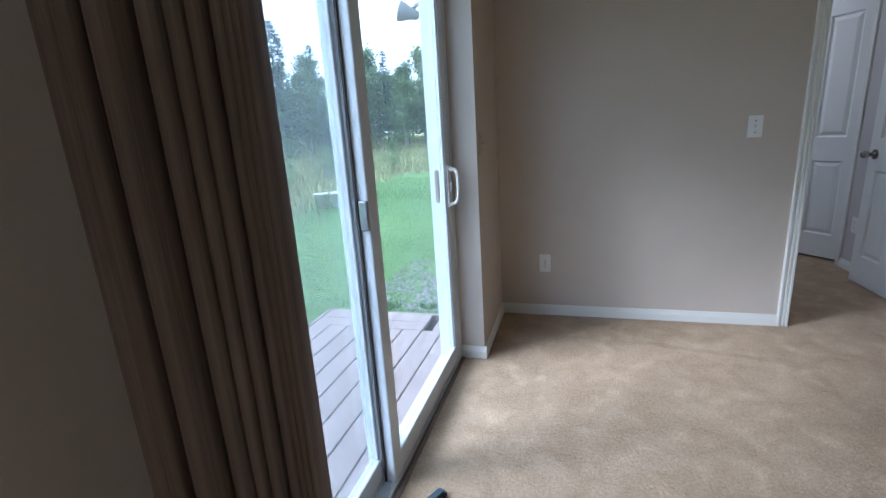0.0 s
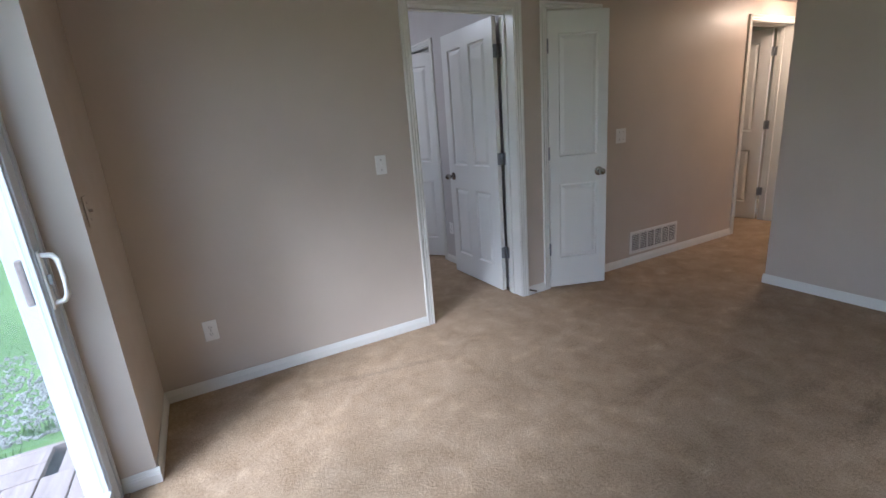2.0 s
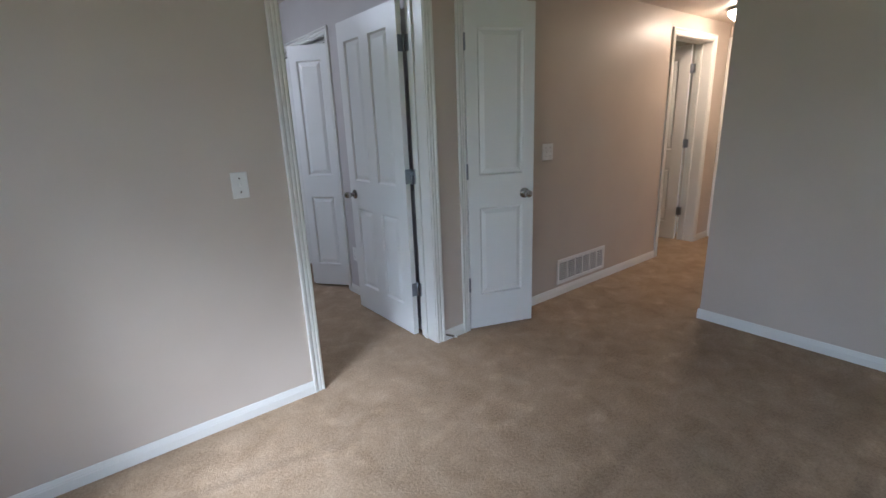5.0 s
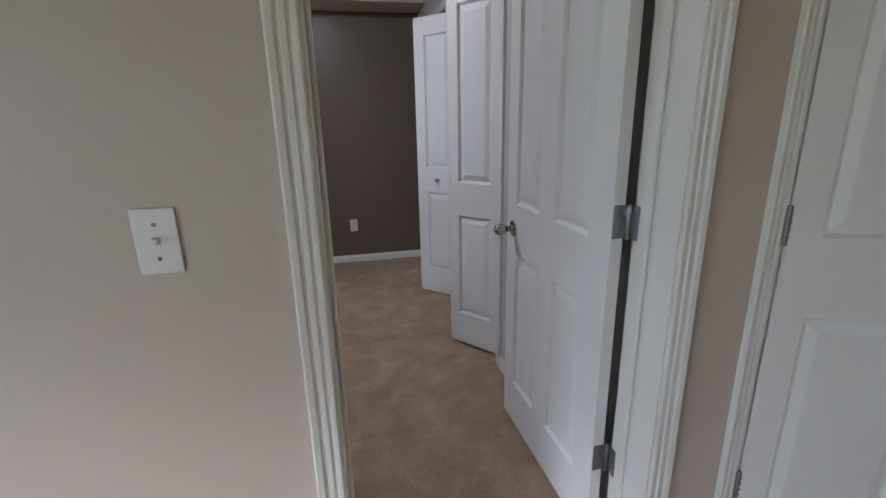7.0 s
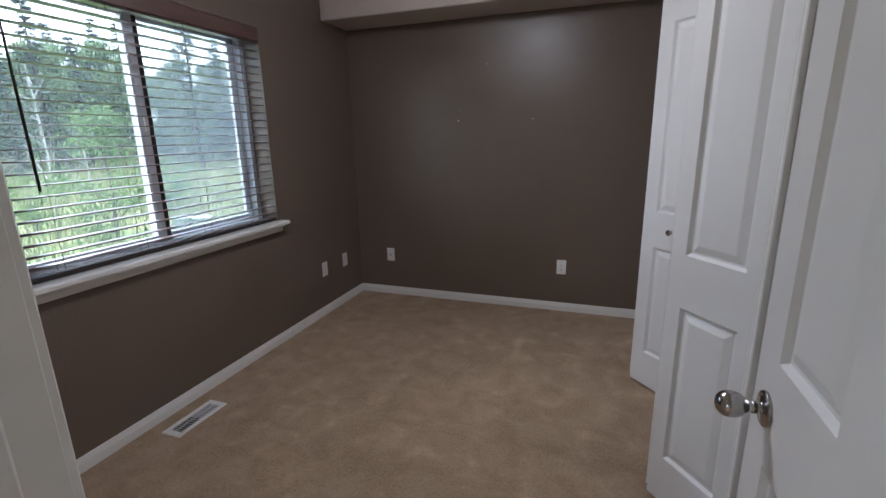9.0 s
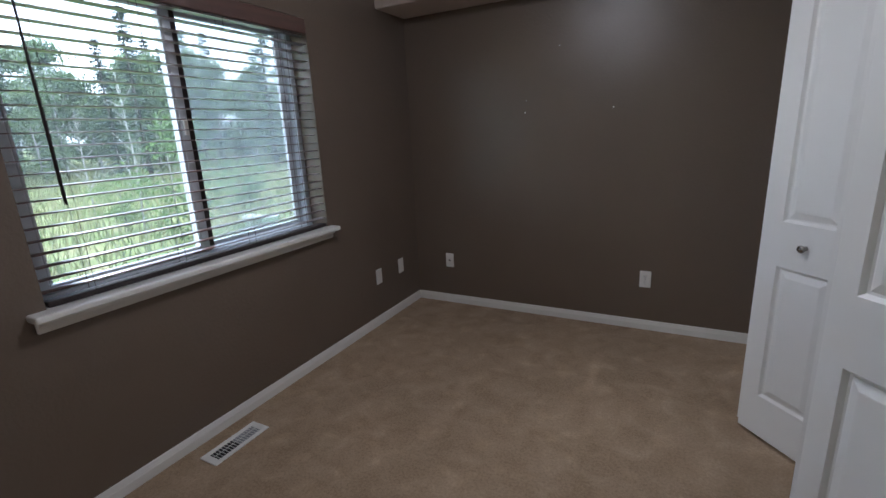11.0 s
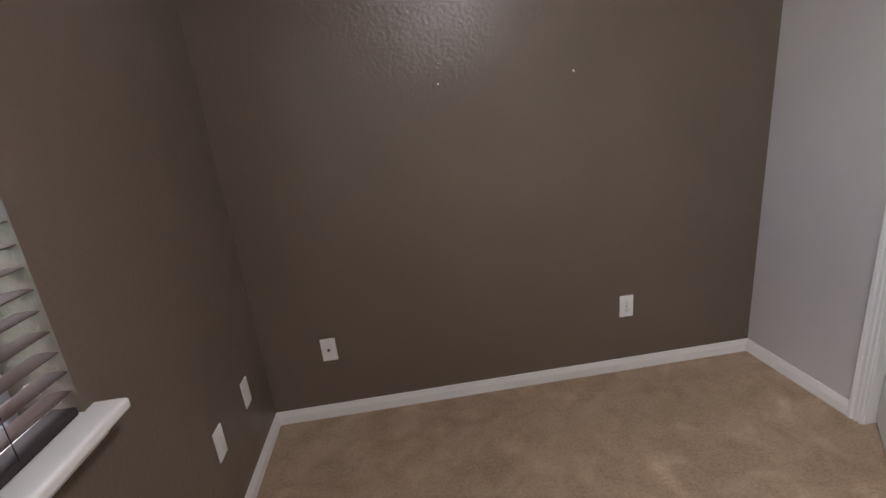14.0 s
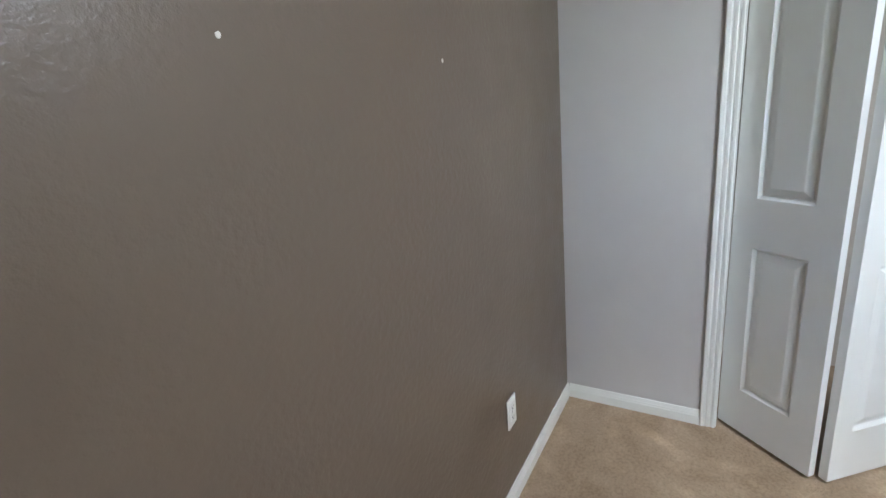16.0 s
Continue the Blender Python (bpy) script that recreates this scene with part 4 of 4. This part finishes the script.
def grille(m, w, h):
    g = thing("return_vent", m, "white louvred return air grille low on the hall wall", "vent")
    # black sheet paints the shade behind the louvres
    part("backing", a_box(-w / 2 + 0.02, w / 2 - 0.02, -0.0018, -0.0004, -h / 2 + 0.02, h / 2 - 0.02), M_DARKSLOT, g)
    for a in ((-w / 2, w / 2, h / 2 - 0.024, h / 2), (-w / 2, w / 2, -h / 2, -h / 2 + 0.024)):
        part("frame", a_box(a[0], a[1], -0.009, -0.0003, a[2], a[3], 0.003), M_PLASTIC, g)
    for a in ((-w / 2, -w / 2 + 0.026), (w / 2 - 0.026, w / 2)):
        part("frame", a_box(a[0], a[1], -0.0088, -0.0003, -h / 2 + 0.0245, h / 2 - 0.0245, 0.003), M_PLASTIC, g)
    n = 10
    louvre = mesh_of("slat", a_box(-w / 2 + 0.0265, w / 2 - 0.0265, -0.0036, 0.0036, -0.001, 0.001), M_PLASTIC)
    for i in range(n):
        z = -h / 2 + 0.03 + (h - 0.06) * i / (n - 1)
        part("slat", louvre, None, g, "", pose(0, -0.006, z, 32, 0, 0))
    bar = mesh_of("divider", a_box(-0.007, 0.007, -0.0118, -0.0095, -h / 2 + 0.0245, h / 2 - 0.0245), M_PLASTIC)
    for i in range(1, 6):
        part("divider", bar, None, g, "", pose(-w / 2 + 0.026 + (w - 0.052) * i / 6, 0, 0))
    return g


grille(pose(3.70, YA, 0.193), 0.645, 0.205)

register = thing("floor_register", pose(-0.099, 4.698, 0.0), "white metal floor register with black slots in the carpet", "floor vent")
part("rim", a_box(-0.057, -0.034, -0.15, 0.15, 0.0005, 0.007, 0.002), M_PLASTIC, register)
part("rim", a_box(0.034, 0.057, -0.15, 0.15, 0.0005, 0.007, 0.002), M_PLASTIC, register)
part("rim", a_box(-0.0335, 0.0335, 0.118, 0.15, 0.0005, 0.007, 0.002), M_PLASTIC, register)
part("rim", a_box(-0.0335, 0.0335, -0.15, -0.118, 0.0005, 0.007, 0.002), M_PLASTIC, register)
# black sheet paints the shade under the near fins
part("dark_well", a_box(-0.0335, 0.0335, -0.1175, 0.0, 0.0005, 0.0015), M_DARKSLOT, register)
# plain grey plate that sets the lighter tone of the far half
part("grey_well", a_box(-0.0335, 0.0335, 0.0005, 0.1175, 0.0005, 0.0022), M_FLOOD, register, "grey plate under the far fins")
fin = mesh_of("fin", a_box(-0.033, 0.033, -0.0011, 0.0011, 0.0024, 0.0045), M_PLASTIC)
for i in range(15):
    part("fin", fin, None, register, "", pose(0, -0.108 + 0.216 * i / 14, 0))
part("fin", a_box(-0.002, 0.002, -0.1175, 0.1175, 0.0064, 0.0072), M_PLASTIC, register)


def dome_lamp(m, r, glow, label):
    d = thing("ceiling_lamp", m, label, "ceiling lamp")
    part("canopy", lathe([(0.0, 0.0), (r * 0.8, 0.0), (r * 1.04, -0.012), (r * 1.04, -0.028), (r * 0.9, -0.03), (0.0, -0.03)], 32), M_STEEL, d, "nickel rim")
    part("shade", lathe([(r * 0.98, -0.031), (r * 0.97, -0.05), (r * 0.86, -0.075), (r * 0.62, -0.098), (r * 0.3, -0.11), (0.0, -0.113)], 32), glow, d, "glowing frosted glass dome")
    return d


dome_lamp(pose(5.36, 2.82, DROP), 0.15, M_HALLGLOW, "lit warm dome lamp on the hall ceiling")
dome_lamp(pose(1.05, 4.95, CEIL), 0.17, M_BEDGLOW, "lit white dome lamp on the bedroom ceiling")

# ---- small things ----
def blob(name, x, z, r, label):
    bm = bmesh.new()
    bmesh.ops.create_icosphere(bm, subdivisions=2, radius=r)
    for v in bm.verts:
        v.co *= 1 + 0.35 * noise.noise(v.co * (2.0 / r))
        v.co.y *= 0.25
    return tagged(new(name, mesh_of(name, bm, M_FILLER)), label, "filler spot", "filler spots")


for x, z, r in ((0.696, 1.502, 0.0047), (1.282, 1.502, 0.005), (0.93, 1.91, 0.003), (0.705, 1.58, 0.0022)):
    blob("filler_spot", x, z, r, "small white filler spot on the brown end wall").matrix_basis = pose(x, YBACK, z)

door_stop = thing("door_stop", pose(2.235, YA - 0.013, 0.045, 90, 0, 25), "white-tipped metal spring door stop on the baseboard", "door stop")
part("spring", lathe([(0.0, 0.0)] + [(0.006 + 0.0012 * (i % 2), 0.004 + 0.0028 * i) for i in range(22)] + [(0.0, 0.067)], 10), M_STEEL, door_stop)
part("tip", lathe([(0.0, 0.067), (0.008, 0.068), (0.0085, 0.078), (0.006, 0.083), (0.0, 0.084)], 12), M_PLASTIC, door_stop, "white rubber tip")

clip = thing("plastic_clip", pose(-0.225, 1.575, 0.001, 0, 0, -28), "small dark blue plastic clip lying on the carpet", "clip")
part("body", a_box(-0.016, 0.016, -0.09, 0.022, 0.0, 0.02, 0.004), M_NAVY, clip)
part("jaw", a_box(-0.013, 0.013, -0.085, 0.01, 0.0202, 0.03, 0.003), M_NAVY, clip)

# ---- outside ----
def lie(x, y):
    """Height of the land: it rises gently to the north."""
    far_ = max(0.0, y - 4.0)
    return -0.34 + 0.036 * far_ * min(1.0, far_ / 6.0) + 0.06 * noise.noise((x * 0.18, y * 0.18, 3.0)) * min(1, (abs(x) + far_) / 8)


def ground_mesh():
    bm = bmesh.new()
    xs = [-900, -300, -120, -80] + [-60 + 1.5 * i for i in range(41)] + [2, 6, 20, 60, 200, 900]
    ys = [-900, -200, -60, -30, -15, -8] + [-4 + 1.5 * i for i in range(44)] + [70, 90, 150, 300, 900]
    grid = [[bm.verts.new((x, y, lie(x, min(y, 60)))) for y in ys] for x in xs]
    for i in range(len(xs) - 1):
        for k in range(len(ys) - 1):
            bm.faces.new((grid[i][k], grid[i + 1][k], grid[i + 1][k + 1], grid[i][k + 1])).smooth = True
    return bm


structure("ground", ground_mesh(), "mown green lawn running into tall dry meadow", M_GROUND)

deck = thing("deck", pose(0, 0, 0), "weathered reddish grey wooden deck outside the sliding door", "deck", "", "structure")
DZ = -0.11
board = mesh_of("board", a_box(-0.067, 0.067, -2.0, 3.09, -0.03, 0.0, 0.003, 1), M_DECK)
for i in range(8):
    part("board", board, None, deck, "", pose(-0.585 - 0.1415 * i, 0, DZ))
part("cross_board", a_box(-1.645, -0.80, 3.097, 3.222, DZ - 0.03, DZ, 0.003, 1), M_DECK, deck)
part("cross_board", a_box(-1.645, -0.80, 3.229, 3.36, DZ - 0.03, DZ, 0.003, 1), M_DECK, deck)
part("block", a_box(-0.735, -0.64, 3.10, 3.36, DZ - 0.04, DZ - 0.006, 0.004, 1), M_DECK, deck)
part("fascia", a_box(-1.68, -1.655, -2.0, 3.39, DZ - 0.2, DZ, 0.003, 1), M_DECK, deck)
part("fascia", a_box(-1.654, -0.52, 3.365, 3.39, DZ - 0.2, DZ - 0.001, 0.003, 1), M_DECK, deck)
part("joist", a_box(-1.64, -0.53, 2.9, 3.09, DZ - 0.18, DZ - 0.04), M_CORD, deck)

part("outer_handle", a_box(-0.448, -0.427, 2.468, 2.5, 0.87, 1.03, 0.006), M_DECK, moving, "beige outside pull")
for bx, by in ((-4.66, 9.06), (-5.02, 8.98)):
    pail = thing("pail", pose(bx, by, lie(bx, by)), "white plastic pail in the grass", "pail", "pails in the grass")
    part("bucket", lathe([(0.0, 0.0), (0.12, 0.0), (0.15, 0.3), (0.158, 0.3), (0.158, 0.32), (0.148, 0.32), (0.118, 0.012), (0.0, 0.012)], 24), M_PLASTIC, pail)

# floodlight on the outside wall
flood = thing("floodlight", pose(-0.61, 2.77, 1.80), "grey outdoor floodlight on the house wall", "floodlight")
part("arm", tube([(0.11, 0.02, 0.06), (0.07, 0.015, 0.055), (0.03, 0.0, 0.035), (0.01, 0.0, 0.02)], 0.012, 10), M_FLOOD, flood)
part("base", lathe([(0.0, 0.0), (0.045, 0.0), (0.045, 0.012), (0.03, 0.022), (0.0, 0.022)], 20), M_FLOOD, flood, "", pose(0.11, 0.02, 0.06, 0, -90, 0))
part("lamp_head", lathe([(0.0, 0.045), (0.016, 0.042), (0.024, 0.03), (0.028, 0.0), (0.042, -0.03), (0.05, -0.055), (0.05, -0.062), (0.0, -0.055)], 20), M_FLOOD, flood, "", pose(0, 0, 0, 0, 108, 12))

gravel_rng = random.Random(8)
stone_bm = bmesh.new()
for _ in range(3200):
    x, y = gravel_rng.uniform(-1.75, -0.52), gravel_rng.uniform(3.95, 5.6)
    if x < -1.25 - 0.35 * noise.noise((x * 2, y * 2, 0)):
        if gravel_rng.random() < 0.6:
            continue
    r = gravel_rng.uniform(0.009, 0.021)
    m = pose(x, y, lie(x, y) + r * 0.3, gravel_rng.uniform(0, 360), gravel_rng.uniform(0, 360), 0) @ Matrix.Diagonal((r, r * 0.8, r * 0.6, 1))
    bmesh.ops.create_icosphere(stone_bm, subdivisions=1, radius=1.0, matrix=m)
tagged(new("gravel", mesh_of("gravel", stone_bm, M_GRAVEL)), "grey gravel strip along the house wall", "gravel", "", "stuff")


def blades(name, material, count, area, height, width, label, seed, keep=None):
    r = random.Random(seed)
    verts, faces = [], []
    x0, x1, y0, y1 = area
    for _ in range(count):
        x, y = r.uniform(x0, x1), r.uniform(y0, y1)
        if keep and not keep(x, y, r):
            continue
        a, h, w = r.uniform(0, 6.283), height * r.uniform(0.5, 1.3), width * r.uniform(0.6, 1.4)
        cx, sx = math.cos(a), math.sin(a)
        bx, by = r.uniform(-0.45, 0.45) * h, r.uniform(-0.45, 0.45) * h
        z, i = lie(x, y) - 0.02, len(verts)
        verts += [(x - cx * w, y - sx * w, z), (x + cx * w, y + sx * w, z), (x + bx * 0.4 + cx * w * 0.7, y + by * 0.4 + sx * w * 0.7, z + h * 0.6),
                  (x + bx * 0.4 - cx * w * 0.7, y + by * 0.4 - sx * w * 0.7, z + h * 0.6), (x + bx, y + by, z + h)]
        faces += [(i, i + 1, i + 2, i + 3), (i + 3, i + 2, i + 4)]
    me = bpy.data.meshes.new(name)
    me.from_pydata(verts, [], faces)
    me.materials.append(material)
    return tagged(new(name, me), label, "grass", "", "stuff")


def in_meadow(x, y, r):
    return max(-4.9 - x, y - 14.0) > 0.8 * noise.noise((x * 0.4, y * 0.4, 1.0))


blades("meadow_grass", M_GRASS, 90000, (-40, 2, 1, 40), 0.34, 0.013, "tall dry meadow grass behind the lawn", 5, lambda x, y, r: in_meadow(x, y, r) and r.random() < min(1.0, 14.0 / max(6.0, math.hypot(x, y) - 3)))
blades("lawn_grass", M_LAWNBLADE, 60000, (-9, -0.6, 3.4, 13), 0.05, 0.0048, "short mown lawn grass", 6, lambda x, y, r: not in_meadow(x, y, r) and x < -1.45 + 0.2 * noise.noise((x * 2, y * 2, 9)) - (0.0 if y > 3.9 else 0.4))
blades("weed_tufts", M_LAWNBLADE, 1900, (-1.75, -0.6, 3.42, 4.05), 0.09, 0.009, "weeds along the gravel strip", 7, lambda x, y, r: noise.noise((x * 3, y * 3, 5)) > 0.0)


def leaf_cloud(r, centres, count, size):
    """Many small leaf quads scattered in clumps."""
    verts, faces = [], []
    for _ in range(count):
        c, spread = r.choice(centres)
        p = Vector((r.gauss(0, 1), r.gauss(0, 1), r.gauss(0, 0.75)))
        p = Vector(c) + p * spread * 0.5
        q = Euler((r.uniform(0, 6.28), r.uniform(0, 6.28), r.uniform(0, 6.28))).to_quaternion()
        s, i = size * r.uniform(0.6, 1.4), len(verts)
        verts += [p + q @ Vector(v) * s for v in ((-0.5, 0, 0), (0, -0.32, 0), (0.6, 0, 0), (0, 0.32, 0))]
        faces.append((i, i + 1, i + 2, i + 3))
    me = bpy.data.meshes.new("crown")
    me.from_pydata(verts, [], faces)
    return me


def broadleaf(seed, height, width, leaf, count, bark, leaves, name, label, category, bare=0.3):
    r = random.Random(seed)
    t = thing(name, pose(0, 0, 0), label, category)
    pts = [(0, 0, -0.2)]
    for i in range(1, 6):
        pts.append((pts[-1][0] + r.uniform(-0.05, 0.05) * height * 0.4, pts[-1][1] + r.uniform(-0.05, 0.05) * height * 0.4, height * 0.95 * i / 5))
    part("trunk", tube(pts, 0.016 * height, 7, 0.003 * height), bark, t)
    centres = []
    for _ in range(int(16 + height)):
        f = r.uniform(bare, 1.0)
        k = min(int(f * 5), 4)
        base = Vector(pts[k]).lerp(Vector(pts[k + 1]), f * 5 - k)
        reach = width * 0.5 * math.sin(math.pi * min(0.95, 0.2 + 0.8 * (f - bare) / (1 - bare))) * r.uniform(0.5, 1.15)
        a = r.uniform(0, 6.283)
        tip = base + Vector((math.cos(a) * reach, math.sin(a) * reach, reach * r.uniform(0.2, 0.7)))
        part("limb", tube([base, base.lerp(tip, 0.5) + Vector((0, 0, reach * 0.06)), tip], 0.006 * height * (1.2 - f), 5, 0.0012 * height), bark, t)
        for g in (0.45, 0.75, 1.0):
            centres.append((base.lerp(tip, g), width * 0.16 * r.uniform(0.6, 1.3)))
    me = leaf_cloud(r, centres, count, leaf)
    me.materials.append(leaves)
    part("crown", me, None, t)
    return t


def spruce(seed, height, width, count, label):
    r = random.Random(seed)
    t = thing("spruce_tree", pose(0, 0, 0), label, "spruce tree")
    part("trunk", tube([(0, 0, -0.2), (0.02, 0, height * 0.5), (0, 0.02, height)], 0.014 * height, 7, 0.002 * height), M_BARK, t)
    verts, faces = [], []
    layers = int(height * 4.2)
    for k in range(layers):
        f = k / layers
        z = height * (0.08 + 0.9 * f)
        reach = width * 0.5 * (1 - f) ** 0.85 + 0.06
        for _ in range(r.randint(6, 9)):
            a, length = r.uniform(0, 6.283), reach * r.uniform(0.55, 1.15)
            out = Vector((math.cos(a), math.sin(a), 0))
            side = Vector((-out.y, out.x, 0))
            steps = max(3, int(count * length / reach))
            for j in range(steps):
                g = (j + r.random()) / steps
                p = out * length * g + Vector((0, 0, z - 0.28 * length * g + 0.14 * length * g * g))
                w, i = 0.13 * (1.15 - 0.5 * g) * r.uniform(0.7, 1.3), len(verts)
                tilt = Vector((r.uniform(-0.4, 0.4), r.uniform(-0.4, 0.4), r.uniform(-0.75, 0.1)))
                d1 = (side * r.choice((-1, 1)) + out * 0.7 + tilt).normalized() * w * 2.1
                d2 = (out - side * r.uniform(-0.5, 0.5) + tilt * 0.4).normalized() * w * 0.75
                verts += [p, p + d1 * 0.5 + d2, p + d1, p + d1 * 0.5 - d2]
                faces.append((i, i + 1, i + 2, i + 3))
    me = bpy.data.meshes.new("crown")
    me.from_pydata(verts, [], faces)
    me.materials.append(M_NEEDLE)
    part("crown", me, None, t)
    return t


def snag(seed, height, label):
    """A dead grey tree of bare branches."""
    r = random.Random(seed)
    t = thing("dead_tree", pose(0, 0, 0), label, "dead tree")
    part("trunk", tube([(0, 0, -0.2), (0.1, 0.05, height * 0.5), (0.05, 0.1, height)], 0.03, 6, 0.006), M_BIRCH, t)
    for _ in range(14):
        f, a = r.uniform(0.25, 0.95), r.uniform(0, 6.283)
        reach = height * 0.22 * (1.2 - f)
        b = Vector((0.1, 0.05, height * f))
        tip = b + Vector((math.cos(a) * reach, math.sin(a) * reach, reach * r.uniform(0.5, 1.4)))
        part("limb", tube([b, b.lerp(tip, 0.5) + Vector((0, 0, -0.03)), tip], 0.012, 5, 0.003), M_BIRCH, t)
    return t


BROAD = [broadleaf(20 + i, 6.2 + 0.5 * i, 3.6 + 0.3 * i, 0.17, 5200, M_BIRCH, M_LEAF, "birch_tree", "green leafy birch at the edge of the woods", "birch tree", 0.12) for i in range(3)]
SPRUCES = [spruce(40 + i, 7.4 + 0.9 * i, 2.9 + 0.25 * i, 11, "dark green spruce at the edge of the woods") for i in range(3)]
BUSHES = [broadleaf(60 + i, 2.3, 1.9, 0.065, 3000, M_BARK, M_BUSHLEAF, "leafy_bush", "light green leafy bush in the meadow", "bush", 0.08) for i in range(2)]
SNAG = snag(70, 3.6, "dead grey sapling with bare branches in the meadow")


def stand(ob, x, y, size, turn):
    m = pose(x, y, lie(x, y), 0, 0, turn) @ Matrix.Scale(size, 4)
    return copy_thing(ob, m)


tree_rng = random.Random(12)
spots = []
for az in range(4, 100, 2):
    for ring, dist in enumerate((27, 33, 40)):
        a = radians(az + tree_rng.uniform(-0.9, 0.9) + ring * 0.7)
        d = dist + tree_rng.uniform(-2.5, 2.5)
        spots.append((-d * math.sin(a), 2 + d * math.cos(a), ring, az))
for x, y, ring, az in spots:
    if tree_rng.random() < (0.3 if az < 50 else 0.42):
        stand(tree_rng.choice(SPRUCES), x, y, tree_rng.uniform(0.5, 0.86) * (1 + 0.1 * ring), tree_rng.uniform(0, 360))
    else:
        stand(tree_rng.choice(BROAD), x, y, tree_rng.uniform(0.5, 0.86) * (1 + 0.1 * ring), tree_rng.uniform(0, 360))
# trees and bushes that stand apart
for ob, az, d, size in ((SPRUCES[1], 34.5, 26, 0.86), (SPRUCES[0], 37.5, 27, 0.72), (SPRUCES[2], 30.5, 34, 0.78), (SPRUCES[2], 59.5, 22, 0.72), (SPRUCES[1], 62, 24, 0.7), (SPRUCES[2], 47, 22, 0.8),
                        (BUSHES[0], 56, 9.3, 0.92), (BUSHES[1], 62, 11, 0.5), (BUSHES[1], 30, 15, 0.5), (BUSHES[0], 22, 15.5, 0.42), (BUSHES[0], 71, 9, 0.5), (BUSHES[1], 50, 12.5, 0.5), (BUSHES[1], 36, 12.5, 0.4),
                        (SNAG, 60.5, 10.2, 0.8), (SNAG, 57.5, 11.0, 0.6), (SNAG, 64.5, 13.0, 0.7)):
    a = radians(az)
    ox, oy = (1.85, 3.2) if az > 40 or ob in BUSHES[:0] else (0.19, 0.36)
    stand(ob, ox - d * math.sin(a), oy + d * math.cos(a), size, tree_rng.uniform(0, 360))
for ob in BROAD + SPRUCES + BUSHES + [SNAG]:
    k = tree_rng.uniform(0, 30)
    ob.matrix_basis = pose(-30 - k, 26 + k * 0.4, lie(-30 - k, 26 + k * 0.4))
